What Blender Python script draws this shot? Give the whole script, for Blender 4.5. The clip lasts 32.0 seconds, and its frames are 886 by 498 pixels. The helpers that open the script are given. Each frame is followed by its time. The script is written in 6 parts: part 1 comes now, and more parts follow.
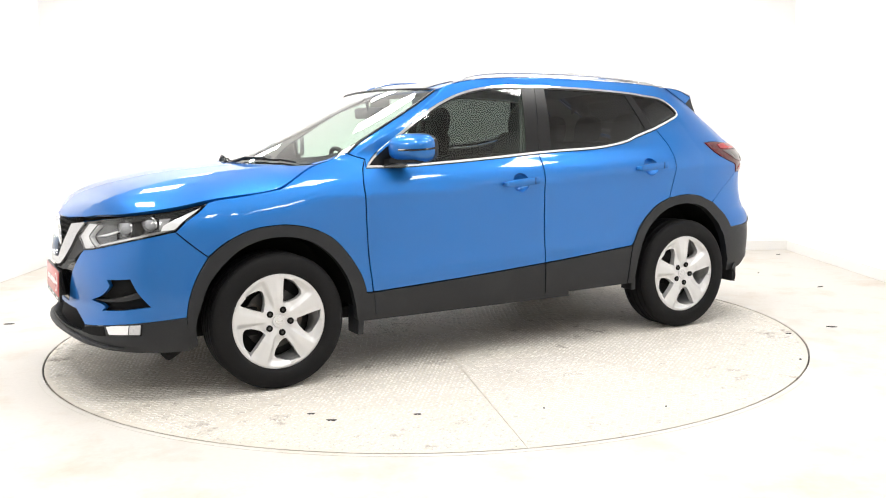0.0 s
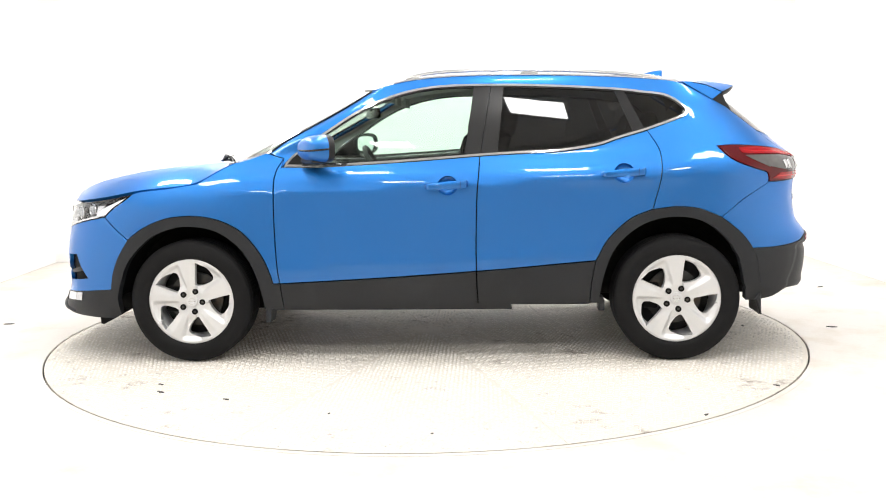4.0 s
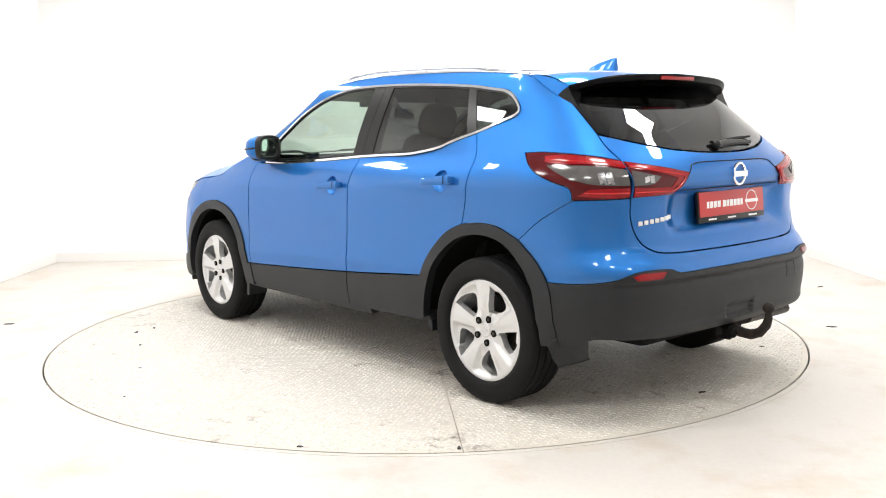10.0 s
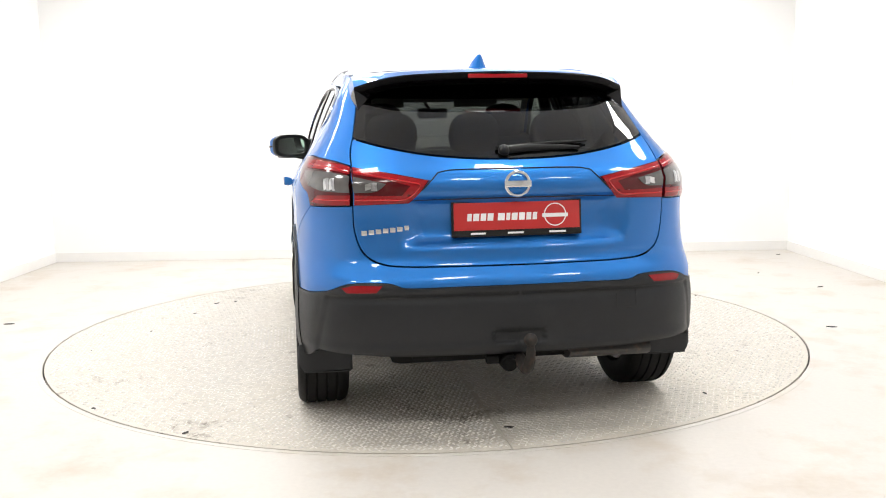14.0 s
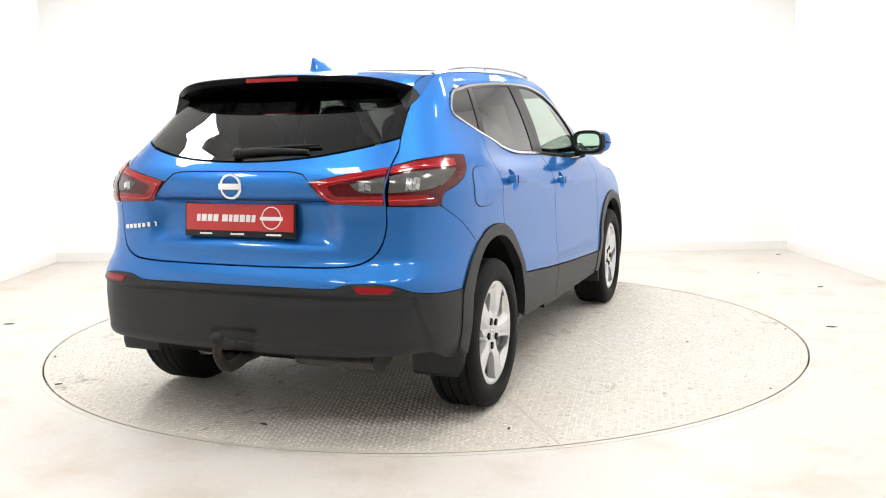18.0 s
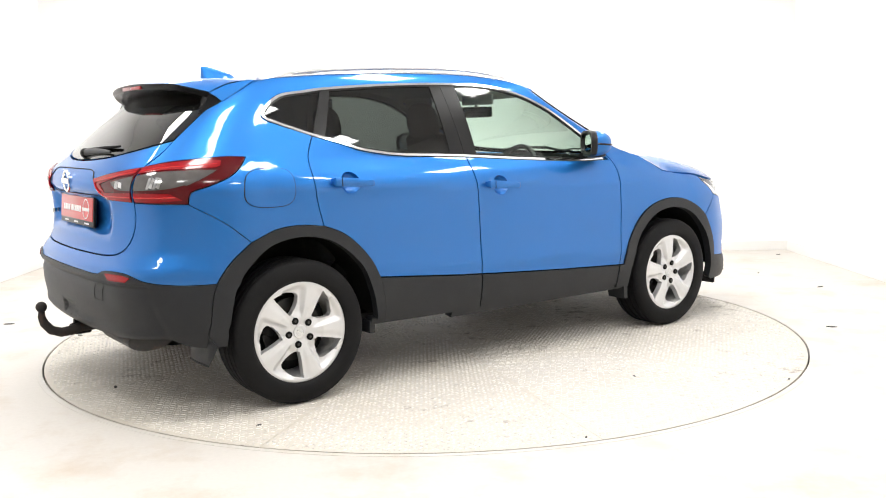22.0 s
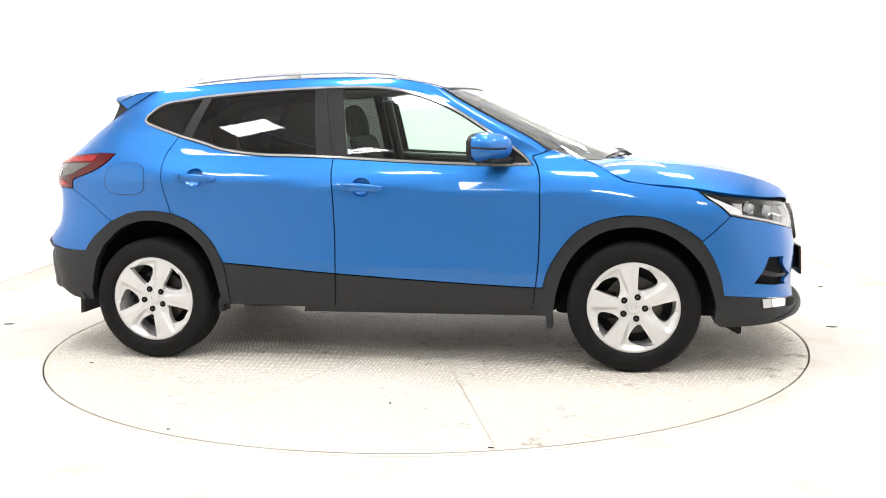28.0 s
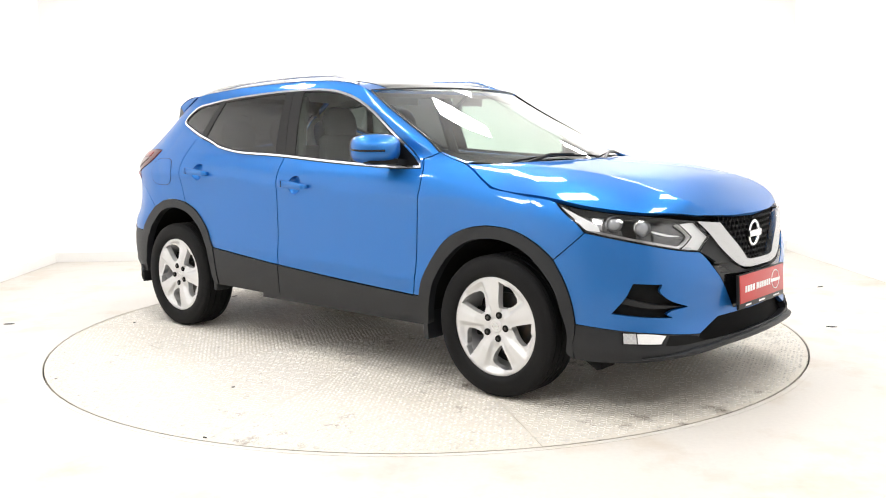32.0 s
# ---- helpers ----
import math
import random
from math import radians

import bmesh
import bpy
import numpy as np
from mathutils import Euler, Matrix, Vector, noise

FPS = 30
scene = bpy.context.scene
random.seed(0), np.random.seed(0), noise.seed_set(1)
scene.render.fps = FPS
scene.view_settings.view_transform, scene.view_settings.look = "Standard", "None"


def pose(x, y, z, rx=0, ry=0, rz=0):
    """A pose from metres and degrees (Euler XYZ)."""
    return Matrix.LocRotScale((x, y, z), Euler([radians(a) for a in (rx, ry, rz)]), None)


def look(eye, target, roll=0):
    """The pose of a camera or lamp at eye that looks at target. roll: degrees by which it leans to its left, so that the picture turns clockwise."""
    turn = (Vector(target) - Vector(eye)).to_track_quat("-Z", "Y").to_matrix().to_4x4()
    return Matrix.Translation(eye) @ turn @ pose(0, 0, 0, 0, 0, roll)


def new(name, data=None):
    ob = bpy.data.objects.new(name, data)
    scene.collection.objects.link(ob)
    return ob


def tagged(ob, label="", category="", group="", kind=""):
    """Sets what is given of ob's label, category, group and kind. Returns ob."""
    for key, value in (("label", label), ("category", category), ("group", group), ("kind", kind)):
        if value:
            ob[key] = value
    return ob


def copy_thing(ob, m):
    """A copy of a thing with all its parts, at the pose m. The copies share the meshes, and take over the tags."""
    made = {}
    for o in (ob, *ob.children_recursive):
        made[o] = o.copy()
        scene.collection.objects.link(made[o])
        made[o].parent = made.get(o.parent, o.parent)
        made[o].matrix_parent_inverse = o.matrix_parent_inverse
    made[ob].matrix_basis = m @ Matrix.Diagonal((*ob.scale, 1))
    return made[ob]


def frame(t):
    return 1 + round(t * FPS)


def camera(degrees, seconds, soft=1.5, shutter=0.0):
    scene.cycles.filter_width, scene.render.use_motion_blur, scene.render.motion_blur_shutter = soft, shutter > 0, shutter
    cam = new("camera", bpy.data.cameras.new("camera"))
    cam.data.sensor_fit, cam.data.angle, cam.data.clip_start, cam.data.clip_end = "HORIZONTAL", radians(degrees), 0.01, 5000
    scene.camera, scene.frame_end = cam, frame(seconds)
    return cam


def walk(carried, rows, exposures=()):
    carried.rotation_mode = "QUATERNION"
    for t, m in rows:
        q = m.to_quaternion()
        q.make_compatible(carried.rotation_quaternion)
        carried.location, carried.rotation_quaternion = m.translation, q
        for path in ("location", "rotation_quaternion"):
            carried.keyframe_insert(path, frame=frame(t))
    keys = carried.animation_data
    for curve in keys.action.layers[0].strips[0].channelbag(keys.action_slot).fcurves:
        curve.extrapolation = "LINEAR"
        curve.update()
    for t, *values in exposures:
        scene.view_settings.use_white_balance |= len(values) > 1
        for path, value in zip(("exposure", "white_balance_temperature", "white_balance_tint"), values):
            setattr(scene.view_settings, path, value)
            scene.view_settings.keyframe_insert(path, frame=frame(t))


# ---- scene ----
# the camera stands still beside the turntable
LENS = 51.79
eye, ahead = Vector((0, -5.7045, 1.2594)), Vector((0.01760, 0.99140, -0.12969))
cam = camera(LENS, 32.0, soft=1.05)
walk(cam, [(0.0, look(eye, eye + ahead, -0.8706)), (32.0, look(eye, eye + ahead, -0.8706))], [(0.0, .05), (3.0, .18), (6.0, .17), (9.0, .03), (12.0, -.06), (14.5, -.10), (18.0, -.09), (20.0, -.03), (22.0, .07), (24.0, .18), (28.0, .18), (30.0, .12), (32.0, .07)])

# light: a white room under flat ceiling panels
world = bpy.data.worlds.new("world")
scene.world = world
world.use_nodes = True
world.node_tree.nodes["Background"].inputs[0].default_value = (.9, .95, 1, 1)
world.node_tree.nodes["Background"].inputs[1].default_value = .15
PANEL_LIGHT = 32.5
scene.view_settings.exposure = 0.0


# ---- materials ----
def material(name, color, rough=.5, metal=0.0, coat=0.0, grain=0.0, scale=40.0, bump=0.0, spots=None, spot_scale=3.0, emit=0.0, spec=.5, spot_range=(.5, .7)):
    """A principled surface with grain at one scale and stains at another."""
    m = bpy.data.materials.new(name)
    m.use_nodes = True
    nodes, links = m.node_tree.nodes, m.node_tree.links
    p = nodes["Principled BSDF"]
    p.inputs["Base Color"].default_value = (*color, 1)
    p.inputs["Roughness"].default_value, p.inputs["Metallic"].default_value = rough, metal
    p.inputs["Coat Weight"].default_value, p.inputs["Coat Roughness"].default_value = coat, .03
    p.inputs["Specular IOR Level"].default_value = spec
    place = nodes.new("ShaderNodeTexCoord")
    if grain or bump:
        fine = nodes.new("ShaderNodeTexNoise")
        fine.inputs["Scale"].default_value, fine.inputs["Detail"].default_value = scale, 5
        links.new(place.outputs["Object"], fine.inputs["Vector"])
    last = None
    if grain:
        mix = nodes.new("ShaderNodeMix")
        mix.data_type, mix.blend_type = "RGBA", "MIX"
        links.new(fine.outputs["Fac"], mix.inputs[0])
        mix.inputs[6].default_value = (*[c * (1 - grain) for c in color], 1)
        mix.inputs[7].default_value = (*[min(1, c * (1 + grain)) for c in color], 1)
        last = mix.outputs[2]
    if spots:
        wide = nodes.new("ShaderNodeTexNoise")
        wide.inputs["Scale"].default_value, wide.inputs["Detail"].default_value = spot_scale, 8
        wide.inputs["Roughness"].default_value = .65
        links.new(place.outputs["Object"], wide.inputs["Vector"])
        ramp = nodes.new("ShaderNodeMapRange")
        ramp.inputs[1].default_value, ramp.inputs[2].default_value = spot_range
        links.new(wide.outputs["Fac"], ramp.inputs[0])
        mix = nodes.new("ShaderNodeMix")
        mix.data_type = "RGBA"
        links.new(ramp.outputs[0], mix.inputs[0])
        mix.inputs[6].default_value, mix.inputs[7].default_value = (*color, 1), (*spots, 1)
        if last:
            links.new(last, mix.inputs[6])
        last = mix.outputs[2]
    if last:
        links.new(last, p.inputs["Base Color"])
    if bump:
        b = nodes.new("ShaderNodeBump")
        b.inputs["Strength"].default_value, b.inputs["Distance"].default_value = 1.0, bump
        links.new(fine.outputs["Fac"], b.inputs["Height"])
        links.new(b.outputs[0], p.inputs["Normal"])
    if emit:
        p.inputs["Emission Color"].default_value, p.inputs["Emission Strength"].default_value = (*color, 1), emit
    return m


def glazing(name, tint, gloss=1.0, bend=4.0):
    """A thin pane: it lets tinted light through and mirrors by Fresnel."""
    m = bpy.data.materials.new(name)
    m.use_nodes = True
    nodes, links = m.node_tree.nodes, m.node_tree.links
    nodes.remove(nodes["Principled BSDF"])
    clear, shine, mix, edge, power, share = (nodes.new(k) for k in ("ShaderNodeBsdfTransparent", "ShaderNodeBsdfGlossy", "ShaderNodeMixShader", "ShaderNodeLayerWeight", "ShaderNodeMath", "ShaderNodeMath"))
    clear.inputs[0].default_value = (*tint, 1)
    shine.inputs["Roughness"].default_value = .015
    shine.inputs["Color"].default_value = (gloss, gloss, gloss, 1)
    edge.inputs[0].default_value = .5
    power.operation, share.operation = "POWER", "MULTIPLY_ADD"
    power.inputs[1].default_value, share.inputs[1].default_value, share.inputs[2].default_value = bend, .92, .042
    links.new(edge.outputs["Facing"], power.inputs[0])
    links.new(power.outputs[0], share.inputs[0])
    links.new(share.outputs[0], mix.inputs[0])
    links.new(clear.outputs[0], mix.inputs[1])
    links.new(shine.outputs[0], mix.inputs[2])
    links.new(mix.outputs[0], nodes["Material Output"].inputs[0])
    return m


paint = material("blue_paint", (.0170, .149, .458), rough=.45, metal=.77, coat=.82, grain=.08, scale=1400, spec=.3)
paint.node_tree.nodes["Principled BSDF"].inputs["Specular Tint"].default_value = (.36, .56, .93, 1)
plastic = material("black_cladding", (.0098, .0109, .0132), rough=.48, grain=.3, scale=400, bump=.0005, spec=.40, spots=(.0150, .0164, .0190), spot_scale=5)
gloss_black = material("gloss_black", (.005, .005, .006), rough=.12, coat=.15, spec=.35)
visor_black = material("visor_black", (.004, .004, .0045), rough=.26, spec=.07, grain=.2, scale=120)
trim_black = material("pillar_black", (.009, .009, .0095), rough=.3, grain=.15, scale=200, spec=.3)
rubber = material("tyre_rubber", (.0058, .0058, .0064), rough=.70, spec=.2, grain=.3, scale=120, bump=.0006, spots=(.0080, .0079, .0080), spot_scale=9)
chrome = material("chrome", (.86, .87, .88), rough=.07, metal=1.0)
satin = material("satin_rail", (.72, .73, .74), rough=.22, metal=1.0, grain=.04, scale=300)
satin_v = material("satin_grille_bar", (.50, .505, .515), rough=.26, metal=1.0, grain=.05, scale=200)
alloy = material("silver_alloy", (.68, .68, .685), rough=.42, metal=.55, coat=.12, grain=.03, scale=300)
iron = material("brake_iron", (.07, .068, .066), rough=.45, metal=.8, grain=.3, scale=60, spots=(.11, .085, .065), spot_scale=12)
deep_black = material("deep_black", (.003, .003, .003), rough=.7, spec=.08, grain=.3, scale=80)
under = material("underbody", (.007, .007, .007), rough=.8, spec=.15, grain=.4, scale=30, bump=.002)
cloth = material("seat_cloth", (.009, .009, .010), rough=.9, grain=.3, scale=300, bump=.0008)
dash_mat = material("dashboard", (.013, .0135, .0145), rough=.6, grain=.2, scale=250, bump=.0005)
lining = material("roof_lining", (.46, .46, .45), rough=.9, grain=.08, scale=300)
red_lens = material("red_lens", (.27, .004, .008), rough=.15, coat=.3, spec=.3, grain=.25, scale=90)
bright_red = material("bright_red_guide", (.52, .012, .016), rough=.12, coat=.4)
dark_red = material("dark_red_lens", (.08, .002, .004), rough=.12, coat=.3, spec=.25, grain=.2, scale=80)
smoke_lens = material("smoke_lens", (.085, .080, .078), rough=.14, coat=.5, spec=.4, grain=.35, scale=24)
lamp_chrome = material("lamp_reflector", (.62, .62, .63), rough=.12, metal=1.0, grain=.2, scale=60)
exhaust = material("exhaust_steel", (.045, .043, .042), rough=.5, metal=.2, grain=.3, scale=30, spots=(.12, .085, .06), spot_scale=14)
clear_white = material("lamp_white", (.80, .80, .80), rough=.18, coat=.6, grain=.08, scale=120)
fog_facet = material("fog_facet", (.55, .55, .56), rough=.2, metal=.3, coat=.5, grain=.45, scale=160)
lamp_grey = material("lamp_housing", (.15, .15, .154), rough=.22, metal=.8, coat=.2, grain=.5, scale=45)
plate_red = material("plate_red", (.50, .016, .016), rough=.35, coat=.4, grain=.05, scale=200)
plate_white = material("plate_white", (.85, .85, .85), rough=.4)
rust = material("tow_ball_rust", (.022, .019, .017), rough=.7, metal=.4, grain=.4, scale=80, spots=(.06, .035, .022), spot_scale=25, bump=.001)
clear_glass = glazing("window_glass", (.72, .86, .77))
privacy = glazing("privacy_glass", (.075, .078, .078), gloss=.9, bend=3.4)
screen_glass = glazing("screen_glass", (.78, .86, .80), bend=2.2)
rear_glass = glazing("rear_privacy_glass", (.085, .088, .088), gloss=.85, bend=3.1)
lamp_bulb = material("projector_lens", (.35, .36, .38), rough=.05, coat=1.0)
lamp_rib = material("lamp_rib", (.42, .42, .43), rough=.25, metal=.9, coat=.3, grain=.3, scale=90)
lamp_glass = glazing("lamp_lens", (.92, .93, .94))
mirror_mat = material("mirror_silver", (.82, .86, .87), rough=.02, metal=1.0)
wall_paint = material("white_wall", (.945, .94, .93), rough=.7, grain=.008, scale=6, bump=.0004, spots=(.94, .93, .915), spot_scale=.8)
ceil_paint = material("white_ceiling", (.70, .70, .70), rough=.8, grain=.02, scale=8)
floor_paint = material("painted_floor", (.620, .587, .544), rough=.42, grain=.06, scale=45, bump=.0008, spots=(.49, .405, .31), spot_scale=2.4, spot_range=(.50, .84))
# the wall white a little darker, offsetting the stronger light on the side walls
light_evened_paint = material("white_wall_light_evened", (.938, .933, .923), rough=.7, grain=.008, scale=6, bump=.0004, spots=(.925, .915, .90), spot_scale=.8)
back_paint = material("pale_grey_wall", (.70, .70, .69), rough=.7, grain=.02, scale=6, bump=.0006, spots=(.65, .65, .64), spot_scale=.8)
skirt_paint = material("skirting_paint", (.85, .84, .82), rough=.5, grain=.03, scale=10)


def worn(name, clean, dirt, rough, bump, low, high, islands=0.0):
    """Worn paint on tread plate: rubbed patches, tyre tracks and grime at three scales; islands varies it from bar to bar."""
    m = material(name, clean, rough=rough, grain=.16, scale=60, bump=bump)
    nodes, links = m.node_tree.nodes, m.node_tree.links
    p = nodes["Principled BSDF"]
    place = next(n for n in nodes if n.type == "TEX_COORD").outputs["Object"]
    last = p.inputs["Base Color"].links[0].from_socket

    def noise(scale, detail, rough=.6):
        n = nodes.new("ShaderNodeTexNoise")
        n.inputs["Scale"].default_value, n.inputs["Detail"].default_value, n.inputs["Roughness"].default_value = scale, detail, rough
        links.new(place, n.inputs["Vector"])
        return n.outputs["Fac"]

    def op(kind, x, y):
        n = nodes.new("ShaderNodeMath")
        n.operation = kind
        for k, v in enumerate((x, y)):
            if isinstance(v, (int, float)):
                n.inputs[k].default_value = v
            else:
                links.new(v, n.inputs[k])
        return n.outputs[0]

    axes = nodes.new("ShaderNodeSeparateXYZ")
    links.new(place, axes.inputs[0])
    track = op("MAXIMUM", op("SUBTRACT", 1.0, op("MULTIPLY", op("ABSOLUTE", op("SUBTRACT", op("ABSOLUTE", axes.outputs[1], 0), .80), 0), 4.5)), 0)
    mask = op("ADD", op("MULTIPLY", noise(10.0, 9, .70), .75), op("MULTIPLY", noise(1.3, 3), .42))
    mask = op("ADD", mask, op("MULTIPLY", track, .045))
    ramp = nodes.new("ShaderNodeMapRange")
    ramp.inputs[1].default_value, ramp.inputs[2].default_value = low, high
    links.new(mask, ramp.inputs[0])
    tone = nodes.new("ShaderNodeMix")
    tone.data_type = "RGBA"
    links.new(op("MULTIPLY", noise(2.2, 4), .55), tone.inputs[0])
    links.new(last, tone.inputs[6])
    tone.inputs[7].default_value = (clean[0] * .86, clean[1] * .80, clean[2] * .70, 1)
    mix = nodes.new("ShaderNodeMix")
    mix.data_type = "RGBA"
    links.new(ramp.outputs[0], mix.inputs[0])
    links.new(tone.outputs[2], mix.inputs[6])
    mix.inputs[7].default_value = (*dirt, 1)
    out = mix.outputs[2]
    if islands:
        geo = nodes.new("ShaderNodeNewGeometry")
        shade = nodes.new("ShaderNodeMix")
        shade.data_type, shade.blend_type = "RGBA", "MULTIPLY"
        shade.inputs[0].default_value = 1
        level = op("SUBTRACT", 1.0, op("MULTIPLY", geo.outputs["Random Per Island"], islands))
        grey = nodes.new("ShaderNodeCombineColor")
        for k in range(3):
            links.new(level, grey.inputs[k])
        links.new(out, shade.inputs[6])
        links.new(grey.outputs[0], shade.inputs[7])
        out = shade.outputs[2]
    links.new(out, p.inputs["Base Color"])
    return m


steel = worn("worn_tread_plate", (.635, .60, .545), (.13, .10, .074), .50, .0016, .660, .80)
bar_steel = worn("tread_bar_steel", (.94, .91, .865), (.30, .25, .19), .36, .0006, .67, .82, islands=.34)
seam_dark = material("dark_gap", (.012, .012, .012), rough=.8)
flake = material("dark_flake", (.05, .047, .043), rough=.8, grain=.3, scale=60)
glow = material("panel_diffuser", (1, .985, .96), rough=.5, emit=PANEL_LIGHT)
white_metal = material("white_metal", (.78, .78, .78), rough=.4)


# ---- mesh helpers ----
def mesh_part(name, verts, faces, mat, parent=None, label="", normals=None, smooth=True):
    me = bpy.data.meshes.new(name)
    faces = [tuple(int(i) for i in f) for f in faces]
    verts = [tuple(float(c) for c in v) for v in verts]
    if normals is not None:
        # the two halves of a panel share the points on the middle line
        seen, slot, keep = {}, [], []
        for i, v in enumerate(verts):
            key = i if abs(v[1]) > 1e-6 else (round(v[0] * 1e5), round(v[2] * 1e5), *[round(float(c) * 20) for c in normals[i]])
            if key not in seen:
                seen[key] = len(keep)
                keep.append(i)
            slot.append(seen[key])
        verts, normals = [verts[i] for i in keep], [normals[i] for i in keep]
        faces = [tuple(slot[i] for i in f) for f in faces]
        faces = [f for f in faces if len(set(f)) == len(f)]
    me.from_pydata(verts, [], faces)
    me.materials.append(mat)
    me.polygons.foreach_set("use_smooth", [smooth] * len(me.polygons))
    me.update()
    if normals is not None:
        me.normals_split_custom_set_from_vertices([tuple(float(c) for c in n) for n in normals])
    ob = new(name, me)
    if parent:
        ob.parent = parent
    if label:
        tagged(ob, label)
    return ob


def part(name, bm, mat, parent=None, label="", smooth=True, sharp=35):
    me = bpy.data.meshes.new(name)
    bmesh.ops.recalc_face_normals(bm, faces=bm.faces)
    for e in bm.edges:
        if len(e.link_faces) == 2 and e.calc_face_angle(0) > radians(sharp):
            e.smooth = False
    for f in bm.faces:
        f.smooth = smooth
    bm.to_mesh(me)
    bm.free()
    me.materials.append(mat)
    ob = new(name, me)
    if parent:
        ob.parent = parent
    if label:
        tagged(ob, label)
    return ob


def box(bm, lo, hi, bevel=0.0, m=None, seg=2):
    g = bmesh.ops.create_cube(bm, size=1)
    vs = g["verts"]
    for v in vs:
        v.co = Vector([(a + b) / 2 + c * (b - a) for a, b, c in zip(lo, hi, v.co)])
    if bevel:
        es = list({e for v in vs for e in v.link_edges})
        r = bmesh.ops.bevel(bm, geom=es, offset=bevel, segments=seg, affect="EDGES", profile=.6)
        vs = list({v for f in r["faces"] for v in f.verts} | {v for v in vs if v.is_valid})
    if m:
        bmesh.ops.transform(bm, matrix=m, verts=vs)
    return vs


def lathe(bm, rows, n=48, m=None, closed=False):
    """rows of (radius, height along z); turned round z"""
    rings = []
    for r, z in rows:
        rings.append([bm.verts.new((r * math.cos(2 * math.pi * i / n), r * math.sin(2 * math.pi * i / n), z)) for i in range(n)])
    pairs = list(zip(rings, rings[1:])) + ([(rings[-1], rings[0])] if closed else [])
    for a, b in pairs:
        for i in range(n):
            bm.faces.new((a[i], a[(i + 1) % n], b[(i + 1) % n], b[i]))
    if not closed:
        for ring, (r, z) in ((rings[0], rows[0]), (rings[-1], rows[-1])):
            if r < .02:
                bm.faces.new(ring)
    vs = [v for ring in rings for v in ring]
    if m:
        bmesh.ops.transform(bm, matrix=m, verts=vs)
    return vs


def tube(bm, pts, radii, n=12, up=(0, 0, 1), flat=1.0, cap=True):
    """A swept bar through pts; flat squeezes it along up."""
    pts = [Vector(p) for p in pts]
    if not isinstance(radii, (list, tuple)):
        radii = [radii] * len(pts)
    rings = []
    for i, p in enumerate(pts):
        d = (pts[min(i + 1, len(pts) - 1)] - pts[max(i - 1, 0)]).normalized()
        a = d.cross(Vector(up)).normalized()
        b = a.cross(d)
        rings.append([bm.verts.new(p + radii[i] * (a * math.cos(2 * math.pi * k / n) + b * flat * math.sin(2 * math.pi * k / n))) for k in range(n)])
    for r0, r1 in zip(rings, rings[1:]):
        for k in range(n):
            bm.faces.new((r0[k], r0[(k + 1) % n], r1[(k + 1) % n], r1[k]))
    if cap:
        bm.faces.new(rings[0])
        bm.faces.new(rings[-1])


def loft(bm, sections, cap=True):
    """Closed rings of equal count, skinned."""
    rings = [[bm.verts.new(p) for p in s] for s in sections]
    for a, b in zip(rings, rings[1:]):
        for i in range(len(a)):
            bm.faces.new((a[i], a[(i + 1) % len(a)], b[(i + 1) % len(a)], b[i]))
    if cap:
        bm.faces.new(rings[0])
        bm.faces.new(rings[-1])


def rounded(cx, cy, w, h, r=.3, n=24):
    """A superellipse outline"""
    out = []
    for i in range(n):
        a = 2 * math.pi * i / n
        c, s = math.cos(a), math.sin(a)
        out.append((cx + w / 2 * math.copysign(abs(c) ** r, c), cy + h / 2 * math.copysign(abs(s) ** r, s)))
    return out


def curve_through(pts, step=.02):
    """Points resampled along a smooth curve through pts (2D)."""
    pts = [np.array(p, float) for p in pts]
    if len(pts) == 2:
        n = max(1, int(np.linalg.norm(pts[1] - pts[0]) / step))
        return [pts[0] + (pts[1] - pts[0]) * i / n for i in range(n + 1)]
    k = [0.0]
    for a, b in zip(pts, pts[1:]):
        k.append(k[-1] + max(1e-6, np.linalg.norm(b - a) ** .5))
    ext = [2 * pts[0] - pts[1]] + pts + [2 * pts[-1] - pts[-2]]
    kk = [2 * k[0] - k[1]] + k + [2 * k[-1] - k[-2]]
    out = []
    for i in range(1, len(ext) - 2):
        p0, p1, p2, p3 = ext[i - 1:i + 3]
        t0, t1, t2, t3 = kk[i - 1:i + 3]
        n = max(1, int(np.linalg.norm(p2 - p1) / step))
        for j in range(n):
            t = t1 + (t2 - t1) * j / n
            a1 = (t1 - t) / (t1 - t0) * p0 + (t - t0) / (t1 - t0) * p1
            a2 = (t2 - t) / (t2 - t1) * p1 + (t - t1) / (t2 - t1) * p2
            a3 = (t3 - t) / (t3 - t2) * p2 + (t - t2) / (t3 - t2) * p3
            b1 = (t2 - t) / (t2 - t0) * a1 + (t - t0) / (t2 - t0) * a2
            b2 = (t3 - t) / (t3 - t1) * a2 + (t - t1) / (t3 - t1) * a3
            out.append((t2 - t) / (t2 - t1) * b1 + (t - t1) / (t2 - t1) * b2)
    return out + [pts[-1]]


def closed_outline(edges, step=.02):
    """Smooth edges, chained and closed, with no doubled points."""
    raw = [p for e in edges for p in curve_through(e, step)]
    out = []
    for p in raw:
        if not out or np.linalg.norm(p - out[-1]) > 1e-3:
            out.append(p)
    if np.linalg.norm(out[0] - out[-1]) < 1e-3:
        out.pop()
    full = []
    for a, b in zip(out, out[1:] + out[:1]):
        n = max(1, int(np.linalg.norm(b - a) / (step * 1.5)))
        full += [a + (b - a) * i / n for i in range(n)]
    full = np.array(full)
    x, y = full.T
    if np.sum(x * np.roll(y, -1) - y * np.roll(x, -1)) < 0:
        full = full[::-1]
    return full


